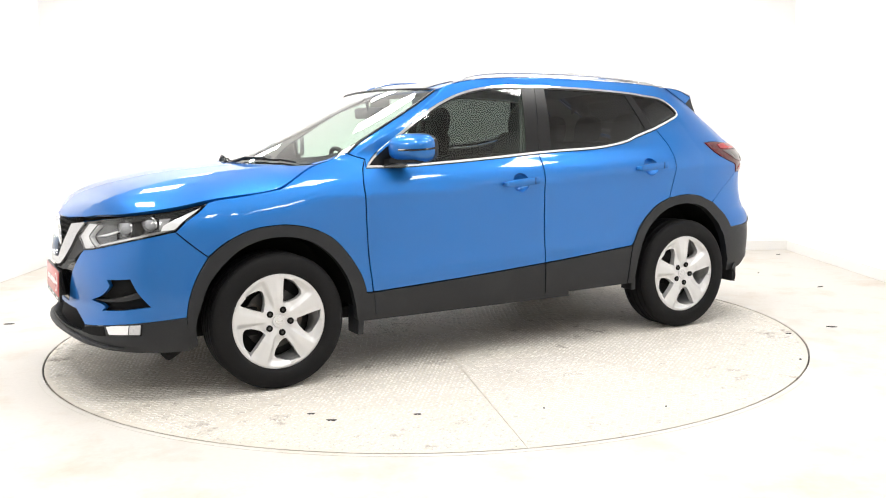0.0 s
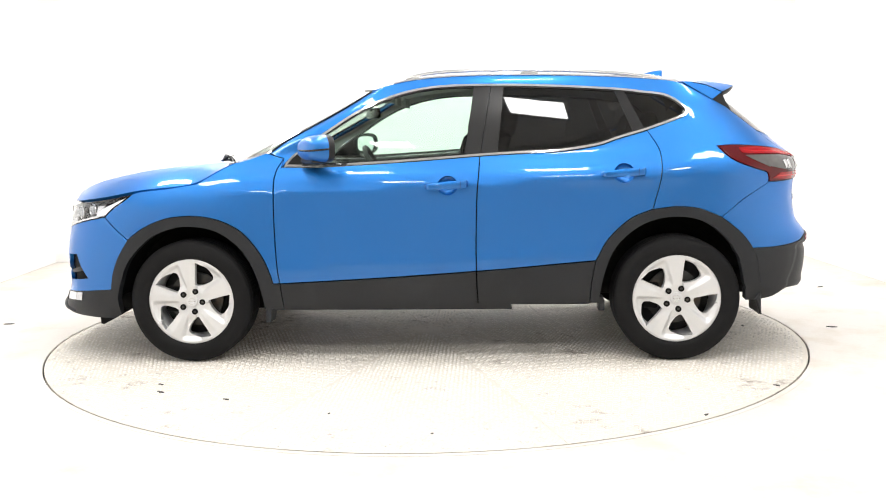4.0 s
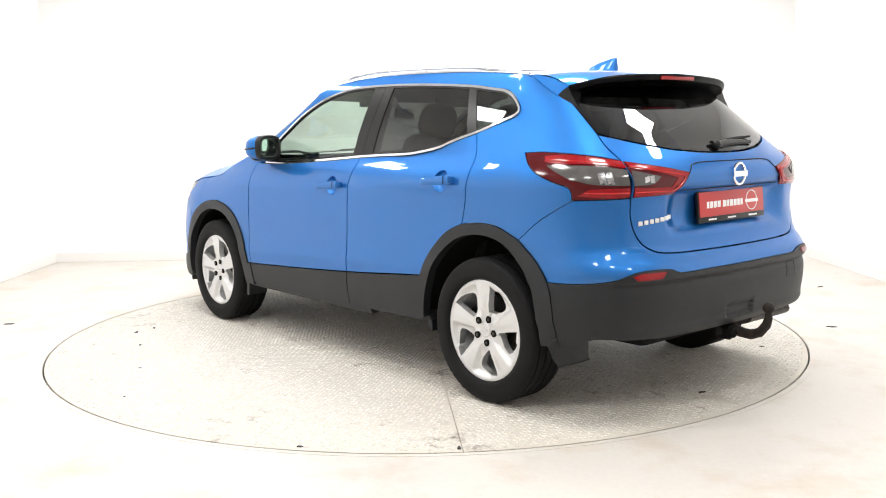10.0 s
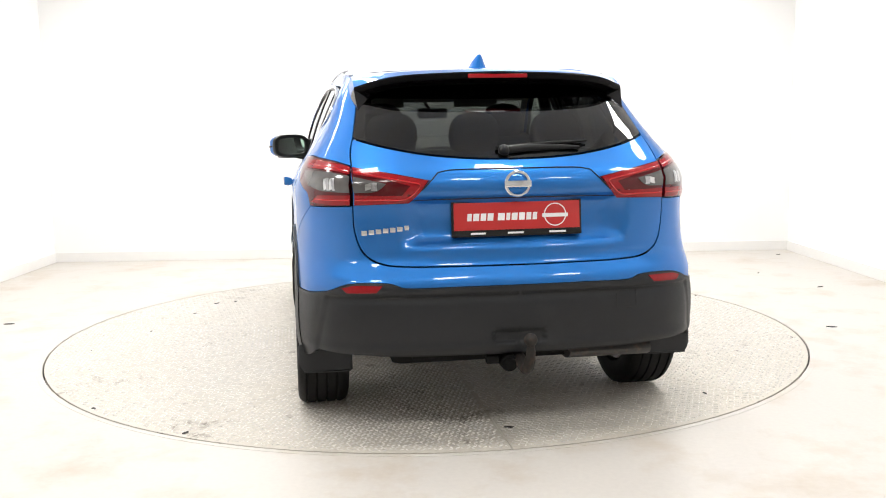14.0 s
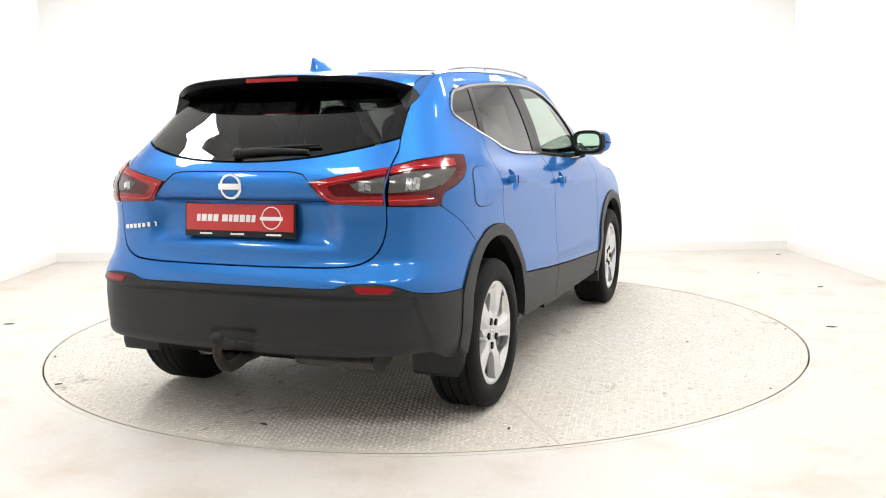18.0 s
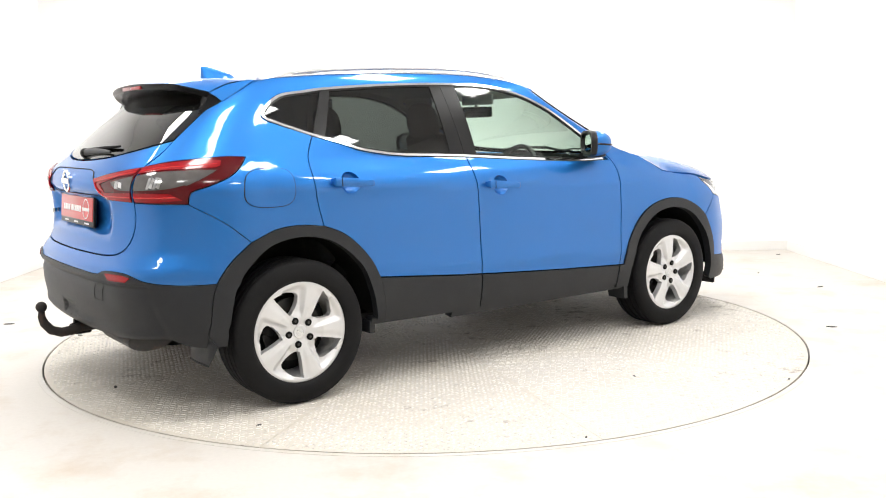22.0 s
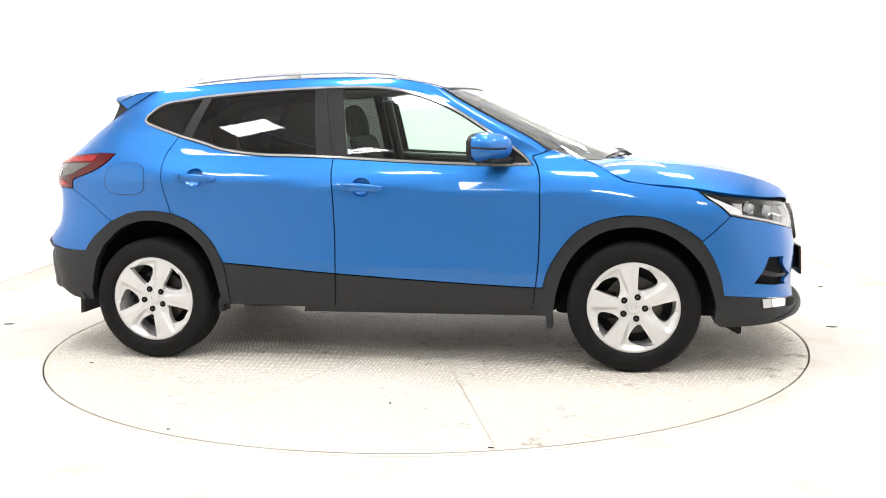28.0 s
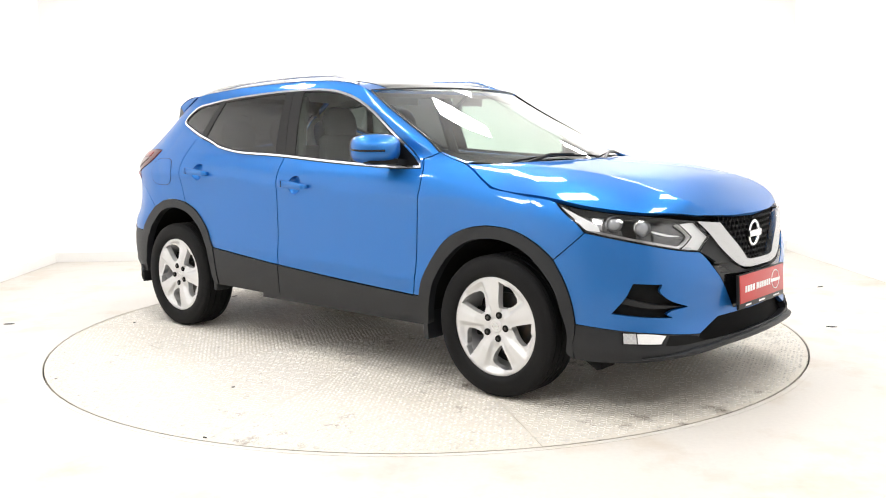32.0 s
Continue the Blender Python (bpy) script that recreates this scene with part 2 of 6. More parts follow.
def inset(poly, d):
    """The outline drawn in by d (counter-clockwise)."""
    if not d:
        return poly
    e = np.roll(poly, -1, 0) - poly
    e /= np.maximum(np.linalg.norm(e, axis=1), 1e-9)[:, None]
    n = np.stack([-e[:, 1], e[:, 0]], -1)
    m = n + np.roll(n, 1, 0)
    m /= np.maximum((m * m).sum(1), .5)[:, None] / 2
    return poly + d * m


def within(pts, poly):
    x, y = pts[:, 0][:, None], pts[:, 1][:, None]
    x0, y0 = poly.T
    x1, y1 = np.roll(x0, -1), np.roll(y0, -1)
    c = (y0 > y) != (y1 > y)
    hit = c & (x < (x1 - x0) * (y - y0) / np.where(y1 == y0, 1e-12, y1 - y0) + x0)
    return hit.sum(1) % 2 == 1


def clear_of(pts, poly, d):
    return np.array([np.min(np.hypot(*(poly - p).T)) > d for p in pts], bool) if len(pts) else np.zeros(0, bool)


def clip(poly, a, b):
    """The part of the outline to the left of the line from a to b"""
    a, b = np.array(a), np.array(b)
    side = lambda p: (b[0] - a[0]) * (p[1] - a[1]) - (b[1] - a[1]) * (p[0] - a[0])
    out = []
    for p, q in zip(poly, np.roll(poly, -1, 0)):
        sp, sq = side(p), side(q)
        if sp >= 0:
            out.append(p)
        if sp * sq < 0:
            out.append(p + (q - p) * sp / (sp - sq))
    return np.array(out)


def fill(points):
    """The outline with long gaps filled"""
    return closed_outline([[p] * 1 + [q] for p, q in zip(points, np.roll(points, -1, 0))])


def sheet(name, poly, at, mat, parent, side=1, both=False, offset=0.0, fold=.014, sink=None, gap=0.0, holes=(), step=.035, label="", flip=1, probe=2e-3):
    """A panel: the outline poly, filled with a fine net, laid on the surface at(points), with its edges folded in. side -1: the car's other side; both: both halves in one."""
    raw = poly
    poly = inset(poly, gap)
    if both:
        mid = np.abs(at(raw)[:, 1]) < 1e-3
        axis = 0 if flip > 0 else 1
        poly[mid, axis] = raw[mid, axis]
        centre = np.flatnonzero(mid)
    holes = [inset(h, -gap) for h in holes]
    lo, hi = poly.min(0), poly.max(0)
    gx, gy = np.meshgrid(np.arange(lo[0] + step / 2, hi[0], step), np.arange(lo[1] + step / 2, hi[1], step))
    gx = gx + (np.arange(gx.shape[0]) % 2)[:, None] * step / 2
    grid = np.stack([gx.ravel(), gy.ravel()], -1)
    for k, loop in enumerate([poly, *holes]):
        if len(grid):
            ins = within(grid, loop)
            grid = grid[ins if k == 0 else ~ins]
        if len(grid):
            grid = grid[clear_of(grid, loop, step * .45)]
    loops, start = [], 0
    for loop in [poly, *holes]:
        loops.append(list(range(start, start + len(loop))))
        start += len(loop)
    pts = np.concatenate([poly, *holes, grid])
    edges = [(l[i], l[(i + 1) % len(l)]) for l in loops for i in range(len(l))]
    from mathutils import geometry
    vs, _, fs, ov, _, _ = geometry.delaunay_2d_cdt([Vector(p) for p in pts], edges, [], 0, 1e-7)
    vs = np.array([tuple(v) for v in vs])
    fs = np.array([f for f in fs if len(f) == 3])
    mid = vs[fs].mean(1)
    keep = within(mid, poly)
    for h in holes:
        keep &= ~within(mid, h)
    fs = fs[keep]
    where = {}
    for i, src in enumerate(ov):
        for j in src:
            where[j] = i
    loops = [[where[j] for j in l if j in where] for l in loops]
    e = probe
    p0 = at(vs)
    nd = np.cross(at(vs + (0, e)) - at(vs - (0, e)), at(vs + (e, 0)) - at(vs - (e, 0))) * flip
    nd /= np.maximum(np.linalg.norm(nd, axis=1), 1e-12)[:, None]
    if both:
        nd[np.abs(p0[:, 1]) < 2e-3, 1] = 0
        nd /= np.maximum(np.linalg.norm(nd, axis=1), 1e-12)[:, None]
    top = p0 + offset * nd
    if both:
        line = np.array([where[j] for j in centre if j in where], int)
        top[line, 1], nd[line, 1] = 0, 0
        nd[line] /= np.maximum(np.linalg.norm(nd[line], axis=1), 1e-9)[:, None]
    tri = np.cross(top[fs[:, 1]] - top[fs[:, 0]], top[fs[:, 2]] - top[fs[:, 0]])
    turn = (tri * nd[fs[:, 0]]).sum(1) < 0
    fs[turn] = fs[turn][:, ::-1]
    verts, norms, faces = [top], [nd], [fs]
    count = len(top)
    if fold:
        quads = []
        for k, l in enumerate(loops):
            a = np.array(l)
            t = top[np.roll(a, -1)] - top[np.roll(a, 1)]
            out = np.cross(t, nd[a])
            out /= np.maximum(np.linalg.norm(out, axis=1), 1e-12)[:, None]
            verts += [top[a], top[a] - fold * (nd[a] if sink is None else np.array(sink))]
            norms += [out, out]
            n = len(a)
            for i in range(n):
                j = (i + 1) % n
                if both and abs(top[a[i], 1]) < 1e-3 and abs(top[a[j], 1]) < 1e-3:
                    continue
                quads.append((count + i, count + n + i, count + n + j, count + j))
            count += 2 * n
        faces_all = [tuple(f) for f in fs] + quads
    else:
        faces_all = [tuple(f) for f in fs]
    v, n = np.concatenate(verts), np.concatenate(norms)
    flipy = np.array((1, -1, 1))
    if both:
        c = len(v)
        faces_all = faces_all + [tuple(int(i) + c for i in f[::-1]) for f in faces_all]
        v, n = np.concatenate([v, v * flipy]), np.concatenate([n, n * flipy])
    elif side < 0:
        v, n, faces_all = v * flipy, n * flipy, [f[::-1] for f in faces_all]
    return mesh_part(name, v, faces_all, mat, parent, label, n)


# ---- the car's surface ----
class Spline:
    """A natural cubic through (xs, ys); ys may be a table with one row per knot."""
    def __init__(self, xs, ys):
        self.x, self.y = np.array(xs, float), np.array(ys, float)
        n, h = len(xs), np.diff(self.x)
        a, r = np.eye(n), np.zeros((n, n))
        for i in range(1, n - 1):
            a[i, i - 1:i + 2] = h[i - 1], 2 * (h[i - 1] + h[i]), h[i]
            r[i, i - 1:i + 2] = 6 / h[i - 1], -6 / h[i - 1] - 6 / h[i], 6 / h[i]
        self.bend = np.linalg.solve(a, r)
        self.m = self.bend @ self.y

    def __call__(self, t):
        t = np.clip(np.asarray(t, float), self.x[0], self.x[-1])
        i = np.clip(np.searchsorted(self.x, t) - 1, 0, len(self.x) - 2)
        h, d = self.x[i + 1] - self.x[i], t - self.x[i]
        if self.y.ndim == 2:
            h, d = h[..., None], d[..., None]
        y0, y1, m0, m1 = self.y[i], self.y[i + 1], self.m[i], self.m[i + 1]
        return y0 + d * ((y1 - y0) / h - h * (2 * m0 + m1) / 6) + d * d * m0 / 2 + d ** 3 * (m1 - m0) / (6 * h)


# half width of the body by height, at stations along the car
LEVELS = (.20, .45, .60, .80, .95, 1.05, 1.12, 1.20, 1.30, 1.46, 1.55)
ROWS = (
    (-1.80, (0.83, 0.862, 0.855, 0.845, 0.822, 0.8, 0.752, 0.702, 0.651, 0.587, 0.540)),
    (-1.45, (0.84, 0.879, 0.872, 0.864, 0.864, 0.856, 0.822, 0.767, 0.704, 0.625, 0.562)),
    (-1.00, (0.84, 0.879, 0.872, 0.866, 0.866, 0.852, 0.798, 0.765, 0.718, 0.628, 0.566)),
    (-0.40, (0.84, 0.877, 0.872, 0.867, 0.861, 0.832, 0.779, 0.757, 0.722, 0.652, 0.592)),
    (0.20, (0.84, 0.877, 0.872, 0.866, 0.856, 0.824, 0.773, 0.756, 0.728, 0.669, 0.608)),
    (0.80, (0.84, 0.877, 0.872, 0.866, 0.85, 0.808, 0.756, 0.743, 0.721, 0.673, 0.615)),
    (1.20, (0.84, 0.876, 0.872, 0.868, 0.838, 0.78, 0.722, 0.702, 0.69, 0.66, 0.6)),
    (1.70, (0.84, 0.874, 0.87, 0.858, 0.795, 0.7, 0.64, 0.62, 0.6, 0.57, 0.54)),
)


def roof_turn(row):
    """Two more levels: a straight side pane up to 1.43 m, then a rounder turn into the roof at 1.50 m."""
    r = list(row)
    return (*r[:9], r[8] + (r[9] - r[8]) * .13 / .16 + .0025, r[9], r[9] + (r[10] - r[9]) * .04 / .09 + .006, r[10])


STATIONS = [(x, roof_turn(row)) for x, row in ROWS]
LEVELS = (*LEVELS[:9], 1.43, 1.46, 1.50, 1.55)
WIDE = Spline([s[0] for s in STATIONS], [s[1] for s in STATIONS])
ACROSS = Spline(LEVELS, [0] * len(LEVELS))


def width(x, z):
    x, z = np.broadcast_arrays(np.asarray(x, float), np.asarray(z, float))
    row = WIDE(x)
    m = row @ ACROSS.bend.T
    t = np.clip(z, LEVELS[0], LEVELS[-1])
    i = np.clip(np.searchsorted(ACROSS.x, t) - 1, 0, len(LEVELS) - 2)
    h, d = ACROSS.x[i + 1] - ACROSS.x[i], t - ACROSS.x[i]
    pick = lambda a, k: np.take_along_axis(a, k[..., None], -1)[..., 0]
    y0, y1, m0, m1 = pick(row, i), pick(row, i + 1), pick(m, i), pick(m, i + 1)
    y = y0 + d * ((y1 - y0) / h - h * (2 * m0 + m1) / 6) + d * d * m0 / 2 + d ** 3 * (m1 - m0) / (6 * h)
    # the shoulder line and the lower flank line, drawn out of the doors
    fade = 1 / (1 + np.exp((np.abs(x + .15) - 1.25) / .12))
    up, low = z - (.955 - .035 * x), z - (.555 - .045 * x)
    return y + fade * (.009 * np.exp(-np.sqrt(up * up + .006 ** 2) / .030) + .009 * np.exp(-np.sqrt(low * low + .012 ** 2) / .045))


# the side glass: one smooth bow from the belt to the roof
SIDE_GLASS = Spline((-1.8, -1.45, -1.0, -.4, .2, .8, 1.2), ((-.345, -.290, .738), (-.345, -.285, .768), (-.345, -.308, .7875), (-.352, -.234, .7765), (-.345, -.200, .7755), (-.310, -.162, .7600), (-.2, -.15, .7204)))


def glass_width(x, z):
    c = SIDE_GLASS(x)
    d = np.asarray(z, float) - 1.12
    return c[..., 0] * d * d + c[..., 1] * d + c[..., 2]


class End:
    """How the nose, the windscreen or the tail closes the body: at each height the middle's x, its bow and the corner's depth."""
    def __init__(self, sign, power, rows, dent=0.0):
        self.dent = dent
        zs = [r[0] for r in rows]
        self.sign, self.power = sign, power
        self.mid, self.bow, self.corner = (Spline(zs, [r[k] for r in rows]) for k in (1, 2, 3))

    def join(self, z):
        return self.mid(z) - self.sign * (self.bow(z) + self.corner(z))

    def place(self, u, z):
        """x and y at the share u of the half width"""
        u = np.clip(u, 0, 1)
        x = self.mid(z) - self.sign * (self.bow(z) * u * u + self.corner(z) * (1 - np.sqrt(np.maximum(0, 1 - u ** self.power))))
        if self.dent:
            # a groove below the bumper's upper edge and a lip along its foot
            x = x + .009 * np.exp(-((z - .605) / .020) ** 2) - .010 * np.exp(-((z - .400) / .022) ** 2)
            x = x + .011 * np.exp(-((u - .895 + .10 * (z - .5)) / .028) ** 2) / (1 + np.exp((z - .60) / .012)) / (1 + np.exp((.40 - z) / .012))
            x = x + self.dent * np.exp(-((z - .902) / .086) ** 6) * (lambda q: q * q * (3 - 2 * q))(np.clip((.56 - u) / .13, 0, 1))
        return x, u * width(self.join(z), z)


NOSE = End(1, 9, ((.18, 2.16, .20, .42), (.25, 2.235, .20, .42), (.30, 2.245, .20, .42), (.36, 2.225, .20, .43), (.45, 2.215, .21, .43), (.60, 2.228, .22, .43),
                  (.72, 2.215, .24, .42), (.85, 2.20, .27, .40), (.95, 2.16, .30, .40), (1.12, 2.0, .34, .40)))
SCREEN = End(1, 10, ((1.00, 1.48, .32, .10), (1.15, 1.20, .305, .075), (1.30, .86, .255, .055), (1.40, .635, .205, .045), (1.49, .43, .13, .04), (1.55, .28, .065, .035)))
TAIL = End(-1, 8, ((.20, -1.99, .07, .44), (.32, -2.075, .07, .46), (.42, -2.112, .07, .48), (.55, -2.13, .07, .50), (.62, -2.129, .07, .50), (.66, -2.124, .07, .495), (.695, -2.107, .075, .49), (.73, -2.083, .085, .48), (.78, -2.073, .10, .48),
                   (.90, -2.070, .12, .48), (1.00, -2.085, .13, .48), (1.05, -2.086, .13, .47), (1.10, -2.058, .13, .45), (1.16, -1.985, .12, .42), (1.25, -1.885, .11, .36), (1.35, -1.765, .10, .30), (1.45, -1.645, .09, .24), (1.55, -1.53, .08, .2)), dent=.046)


def body(s, z, front):
    """The body at s, which is x along the flank and goes on round the corners to the middle, and the height z; left half."""
    s, z = np.broadcast_arrays(np.asarray(s, float), np.asarray(z, float))
    jf, jr = front.join(z), TAIL.join(z)
    x, y = s.copy(), width(np.clip(s, jr, jf), z)
    pf, pr = np.clip(s - jf, 0, 1), np.clip(jr - s, 0, 1)
    xf, yf = front.place(1 - pf * pf, z)
    xr, yr = TAIL.place(1 - pr * pr, z)
    x, y = np.where(s > jf, xf, x), np.where(s > jf, yf, y)
    x, y = np.where(s < jr, xr, x), np.where(s < jr, yr, y)
    return np.stack([x, y, z], -1)


def by_side(x, z, front):
    """s of the flank's point at x"""
    jf, jr = float(front.join(z)), float(TAIL.join(z))
    if jr <= x <= jf:
        return x
    lo, hi = (jf, jf + 1) if x > jf else (jr - 1, jr)
    for _ in range(40):
        mid = (lo + hi) / 2
        if body(mid, z, front)[0] < x:
            lo = mid
        else:
            hi = mid
    return (lo + hi) / 2


def by_end(y, z, front, rear=False):
    """s of the nose's or tail's point at y"""
    end = TAIL if rear else front
    j = float(end.join(z))
    u = min(abs(y) / float(width(j, z)), 1)
    return j - math.sqrt(1 - u) if rear else j + math.sqrt(1 - u)


def low_at(p):
    return body(p[:, 0], p[:, 1], NOSE)


def up_at(p):
    return body(p[:, 0], p[:, 1], SCREEN)


def glass_at(p):
    q = body(p[:, 0], p[:, 1], SCREEN)
    x = np.clip(q[:, 0], -1.8, 1.7)
    q[:, 1] = glass_width(x, q[:, 2])
    return q


def S(*pts):
    return [(by_side(x, z, NOSE), z) for x, z in pts]


def SU(*pts):
    return [(by_side(x, z, SCREEN), z) for x, z in pts]


def F(*pts):
    return [(by_end(y, z, NOSE), z) for y, z in pts]


def W(*pts):
    return [(by_end(y, z, SCREEN), z) for y, z in pts]


def R(*pts):
    return [(by_end(y, z, NOSE, True), z) for y, z in pts]


def middle(z0, z1, rear=False, end=F):
    n = max(2, int(abs(z1 - z0) / .02))
    return (R if rear else end)(*[(0, z0 + (z1 - z0) * i / n) for i in range(n + 1)])


car = new("car")
tagged(car, "bright blue five-door crossover car with silver alloy wheels", "car")

# lines that panels share, as (x, z) on the flank
A_SEAM = [(.800, 1.114), (.828, 1.066), (.844, 1.0), (.845, .912), (.846, .822), (.844, .70), (.839, .578), (.830, .486), (.823, .437)]
A_LOW = [(.823, .437), (.816, .37), (.808, .312)]
BELT_F = [(.807, 1.068), (.618, 1.066), (.388, 1.074), (.082, 1.090), (-.271, 1.113)]
BELT_R = [(-.271, 1.113), (-.441, 1.121), (-.688, 1.131), (-.812, 1.145), (-.937, 1.168), (-1.0, 1.190), (-1.173, 1.238)]
BELT_Q = [(-1.173, 1.238), (-1.323, 1.289), (-1.380, 1.310)]
DLO_BACK = [(-1.380, 1.310), (-1.400, 1.328), (-1.396, 1.350), (-1.382, 1.368)]
DLO_TOP = [(-1.382, 1.368), (-1.339, 1.405), (-1.280, 1.434), (-1.153, 1.453), (-1.059, 1.466), (-.711, 1.491), (-.459, 1.501), (-.339, 1.503), (-.082, 1.500), (.075, 1.482),
           (.23, 1.441), (.385, 1.372), (.54, 1.276), (.695, 1.173), (.770, 1.113), (.807, 1.068)]
B_SEAM = [(-.271, 1.113), (-.268, 1.043), (-.257, .924), (-.250, .742), (-.248, .589), (-.249, .500)]
B_LOW = [(-.249, .498), (-.251, .40), (-.256, .315)]
C_SEAM = [(-1.173, 1.238), (-1.199, 1.195), (-1.228, 1.14), (-1.235, 1.06), (-1.226, .969), (-1.208, .894), (-1.189, .824)]
CLAD_F = [(.823, .437), (.551, .450), (.246, .466), (-.06, .485), (-.249, .498)]
CLAD_R = [(-.249, .498), (-.366, .506), (-.673, .532), (-.889, .550)]
ARCH_F = [(.862, .437), (.870, .472), (.898, .549), (.955, .641), (1.035, .728), (1.146, .785), (1.265, .809), (1.325, .810), (1.446, .796), (1.569, .746), (1.658, .682)]
ARCH_F2 = [(1.658, .682), (1.714, .593), (1.751, .501), (1.768, .407)]
ARCH_F_IN = [(1.722, .27), (1.728, .330), (1.708, .439), (1.653, .570), (1.541, .685), (1.418, .741), (1.297, .753), (1.160, .724), (1.040, .635), (.965, .519), (.928, .395), (.912, .298)]
ARCH_R0 = [(-.889, .550), (-.951, .660), (-1.073, .773), (-1.189, .822)]
ARCH_R1 = [(-1.189, .822), (-1.318, .835), (-1.442, .821), (-1.552, .777)]
ARCH_R2 = [(-1.552, .777), (-1.664, .684), (-1.719, .608)]
ARCH_R_IN = [(-1.690, .27), (-1.680, .38), (-1.658, .501), (-1.600, .635), (-1.474, .745), (-1.318, .781), (-1.150, .748), (-.997, .625), (-.935, .484), (-.907, .343)]
LAMP_LOW = [(-1.808, .956), (-1.806, .985), (-1.797, 1.006), (-1.726, 1.030), (-1.629, 1.068), (-1.571, 1.108), (-1.533, 1.152)]
HOOD = [(1.763, .913), (1.604, .943), (1.451, .959), (1.283, .983), (1.209, 1.021), (1.138, 1.064), (1.064, 1.095)]
GAP = .0034


def pair(name, poly, at, mat, label="", parents=None, **kw):
    """The panel on both sides; returns (left, right)."""
    return [sheet(name, poly, at, mat, parents[k] if parents else car, side=s, label=label, **kw) for k, s in enumerate((1, -1))]


# front wings
poly = closed_outline([S(*A_SEAM), S((.823, .437), (.862, .437)), S(*ARCH_F), S((1.658, .682), (1.795, .806)), S((1.795, .806), (1.751, .849), (1.69, .89), (1.636, .934)),
                       S((1.636, .934), (1.604, .943), (1.451, .959), (1.275, .984)), S((1.275, .984), (1.209, 1.022), (1.138, 1.062), (1.064, 1.095)), S((1.064, 1.095), (.98, 1.118), (.896, 1.147)), S((.896, 1.147), (.85, 1.128), (.800, 1.114))])
pair("front_wing", poly, low_at, paint, gap=GAP)
for s in (1, -1):
    bm = bmesh.new()
    rows = [[bm.verts.new((x, s * y, z)) for x, y, z in r] for r in (((1.070, .753, 1.094), (1.02, .748, 1.106), (.96, .743, 1.123), (.90, .739, 1.146)), ((1.078, .722, 1.099), (1.025, .725, 1.108), (.955, .731, 1.127), (.902, .733, 1.147)), ((1.080, .690, 1.100), (1.03, .704, 1.104), (.95, .720, 1.128), (.905, .727, 1.145)))]
    for r0, r1 in zip(rows, rows[1:]):
        for k in range(3):
            bm.faces.new((r0[k], r0[k + 1], r1[k + 1], r1[k]))
    part("wing_top", bm, paint, car)
# unseen black sheet added behind the wing, keeping light out of its gaps
pair("wing_light_stop", poly, low_at, under, offset=-.03, fold=0)

# doors, with their lower cladding, trim and handles
front_door_poly = closed_outline([S(*BELT_F), S(*B_SEAM), S(*CLAD_F[::-1]), S(*A_SEAM[::-1]), S((.800, 1.114), (.807, 1.068))])
rear_door_poly = closed_outline([S(*BELT_R), S(*C_SEAM), S(*ARCH_R0[::-1]), S(*CLAD_R[::-1]), S(*B_SEAM[::-1])])
HANDLES = ((-.093, .963), (-1.031, 1.019))
CUP = [np.array([(x - .006 + .054 * math.cos(a), z - .003 + .052 * math.sin(a)) for a in [2 * math.pi * i / 28 for i in range(28)]]) for x, z in HANDLES]
front_doors = pair("front_door", front_door_poly, low_at, paint, gap=GAP, holes=[inset(CUP[0], GAP)])
rear_doors = pair("rear_door", rear_door_poly, low_at, paint, gap=GAP, holes=[inset(CUP[1], GAP)])
pair("door_trim", front_door_poly, low_at, dash_mat, offset=-.055, fold=0, parents=front_doors, label="dark inner door trim")
pair("door_trim", rear_door_poly, low_at, dash_mat, offset=-.055, fold=0, parents=rear_doors, label="dark inner door trim")
poly = closed_outline([S(*CLAD_F), S(*B_LOW), S((-.256, .315), (.808, .312)), S(*A_LOW[::-1])])
pair("door_cladding", poly, low_at, plastic, offset=.004, fold=.02, gap=GAP, parents=front_doors, label="matt black lower door cladding")
poly = closed_outline([S(*CLAD_R), S((-.889, .550), (-.868, .44), (-.858, .322)), S((-.858, .322), (-.256, .315)), S(*B_LOW[::-1])])
pair("door_cladding", poly, low_at, plastic, offset=.004, fold=.02, gap=GAP, parents=rear_doors, label="matt black lower door cladding")
poly = closed_outline([S((.90, .318), (-.43, .318)), S((-.43, .318), (-.44, .283)), S((-.44, .283), (.90, .285))])
pair("sill", poly, low_at, plastic, offset=-.008, fold=.05)
poly = closed_outline([S((-.43, .335), (-.93, .345)), S((-.93, .345), (-.93, .315)), S((-.93, .315), (-.43, .308))])
pair("sill", poly, low_at, plastic, offset=-.012, fold=.05)


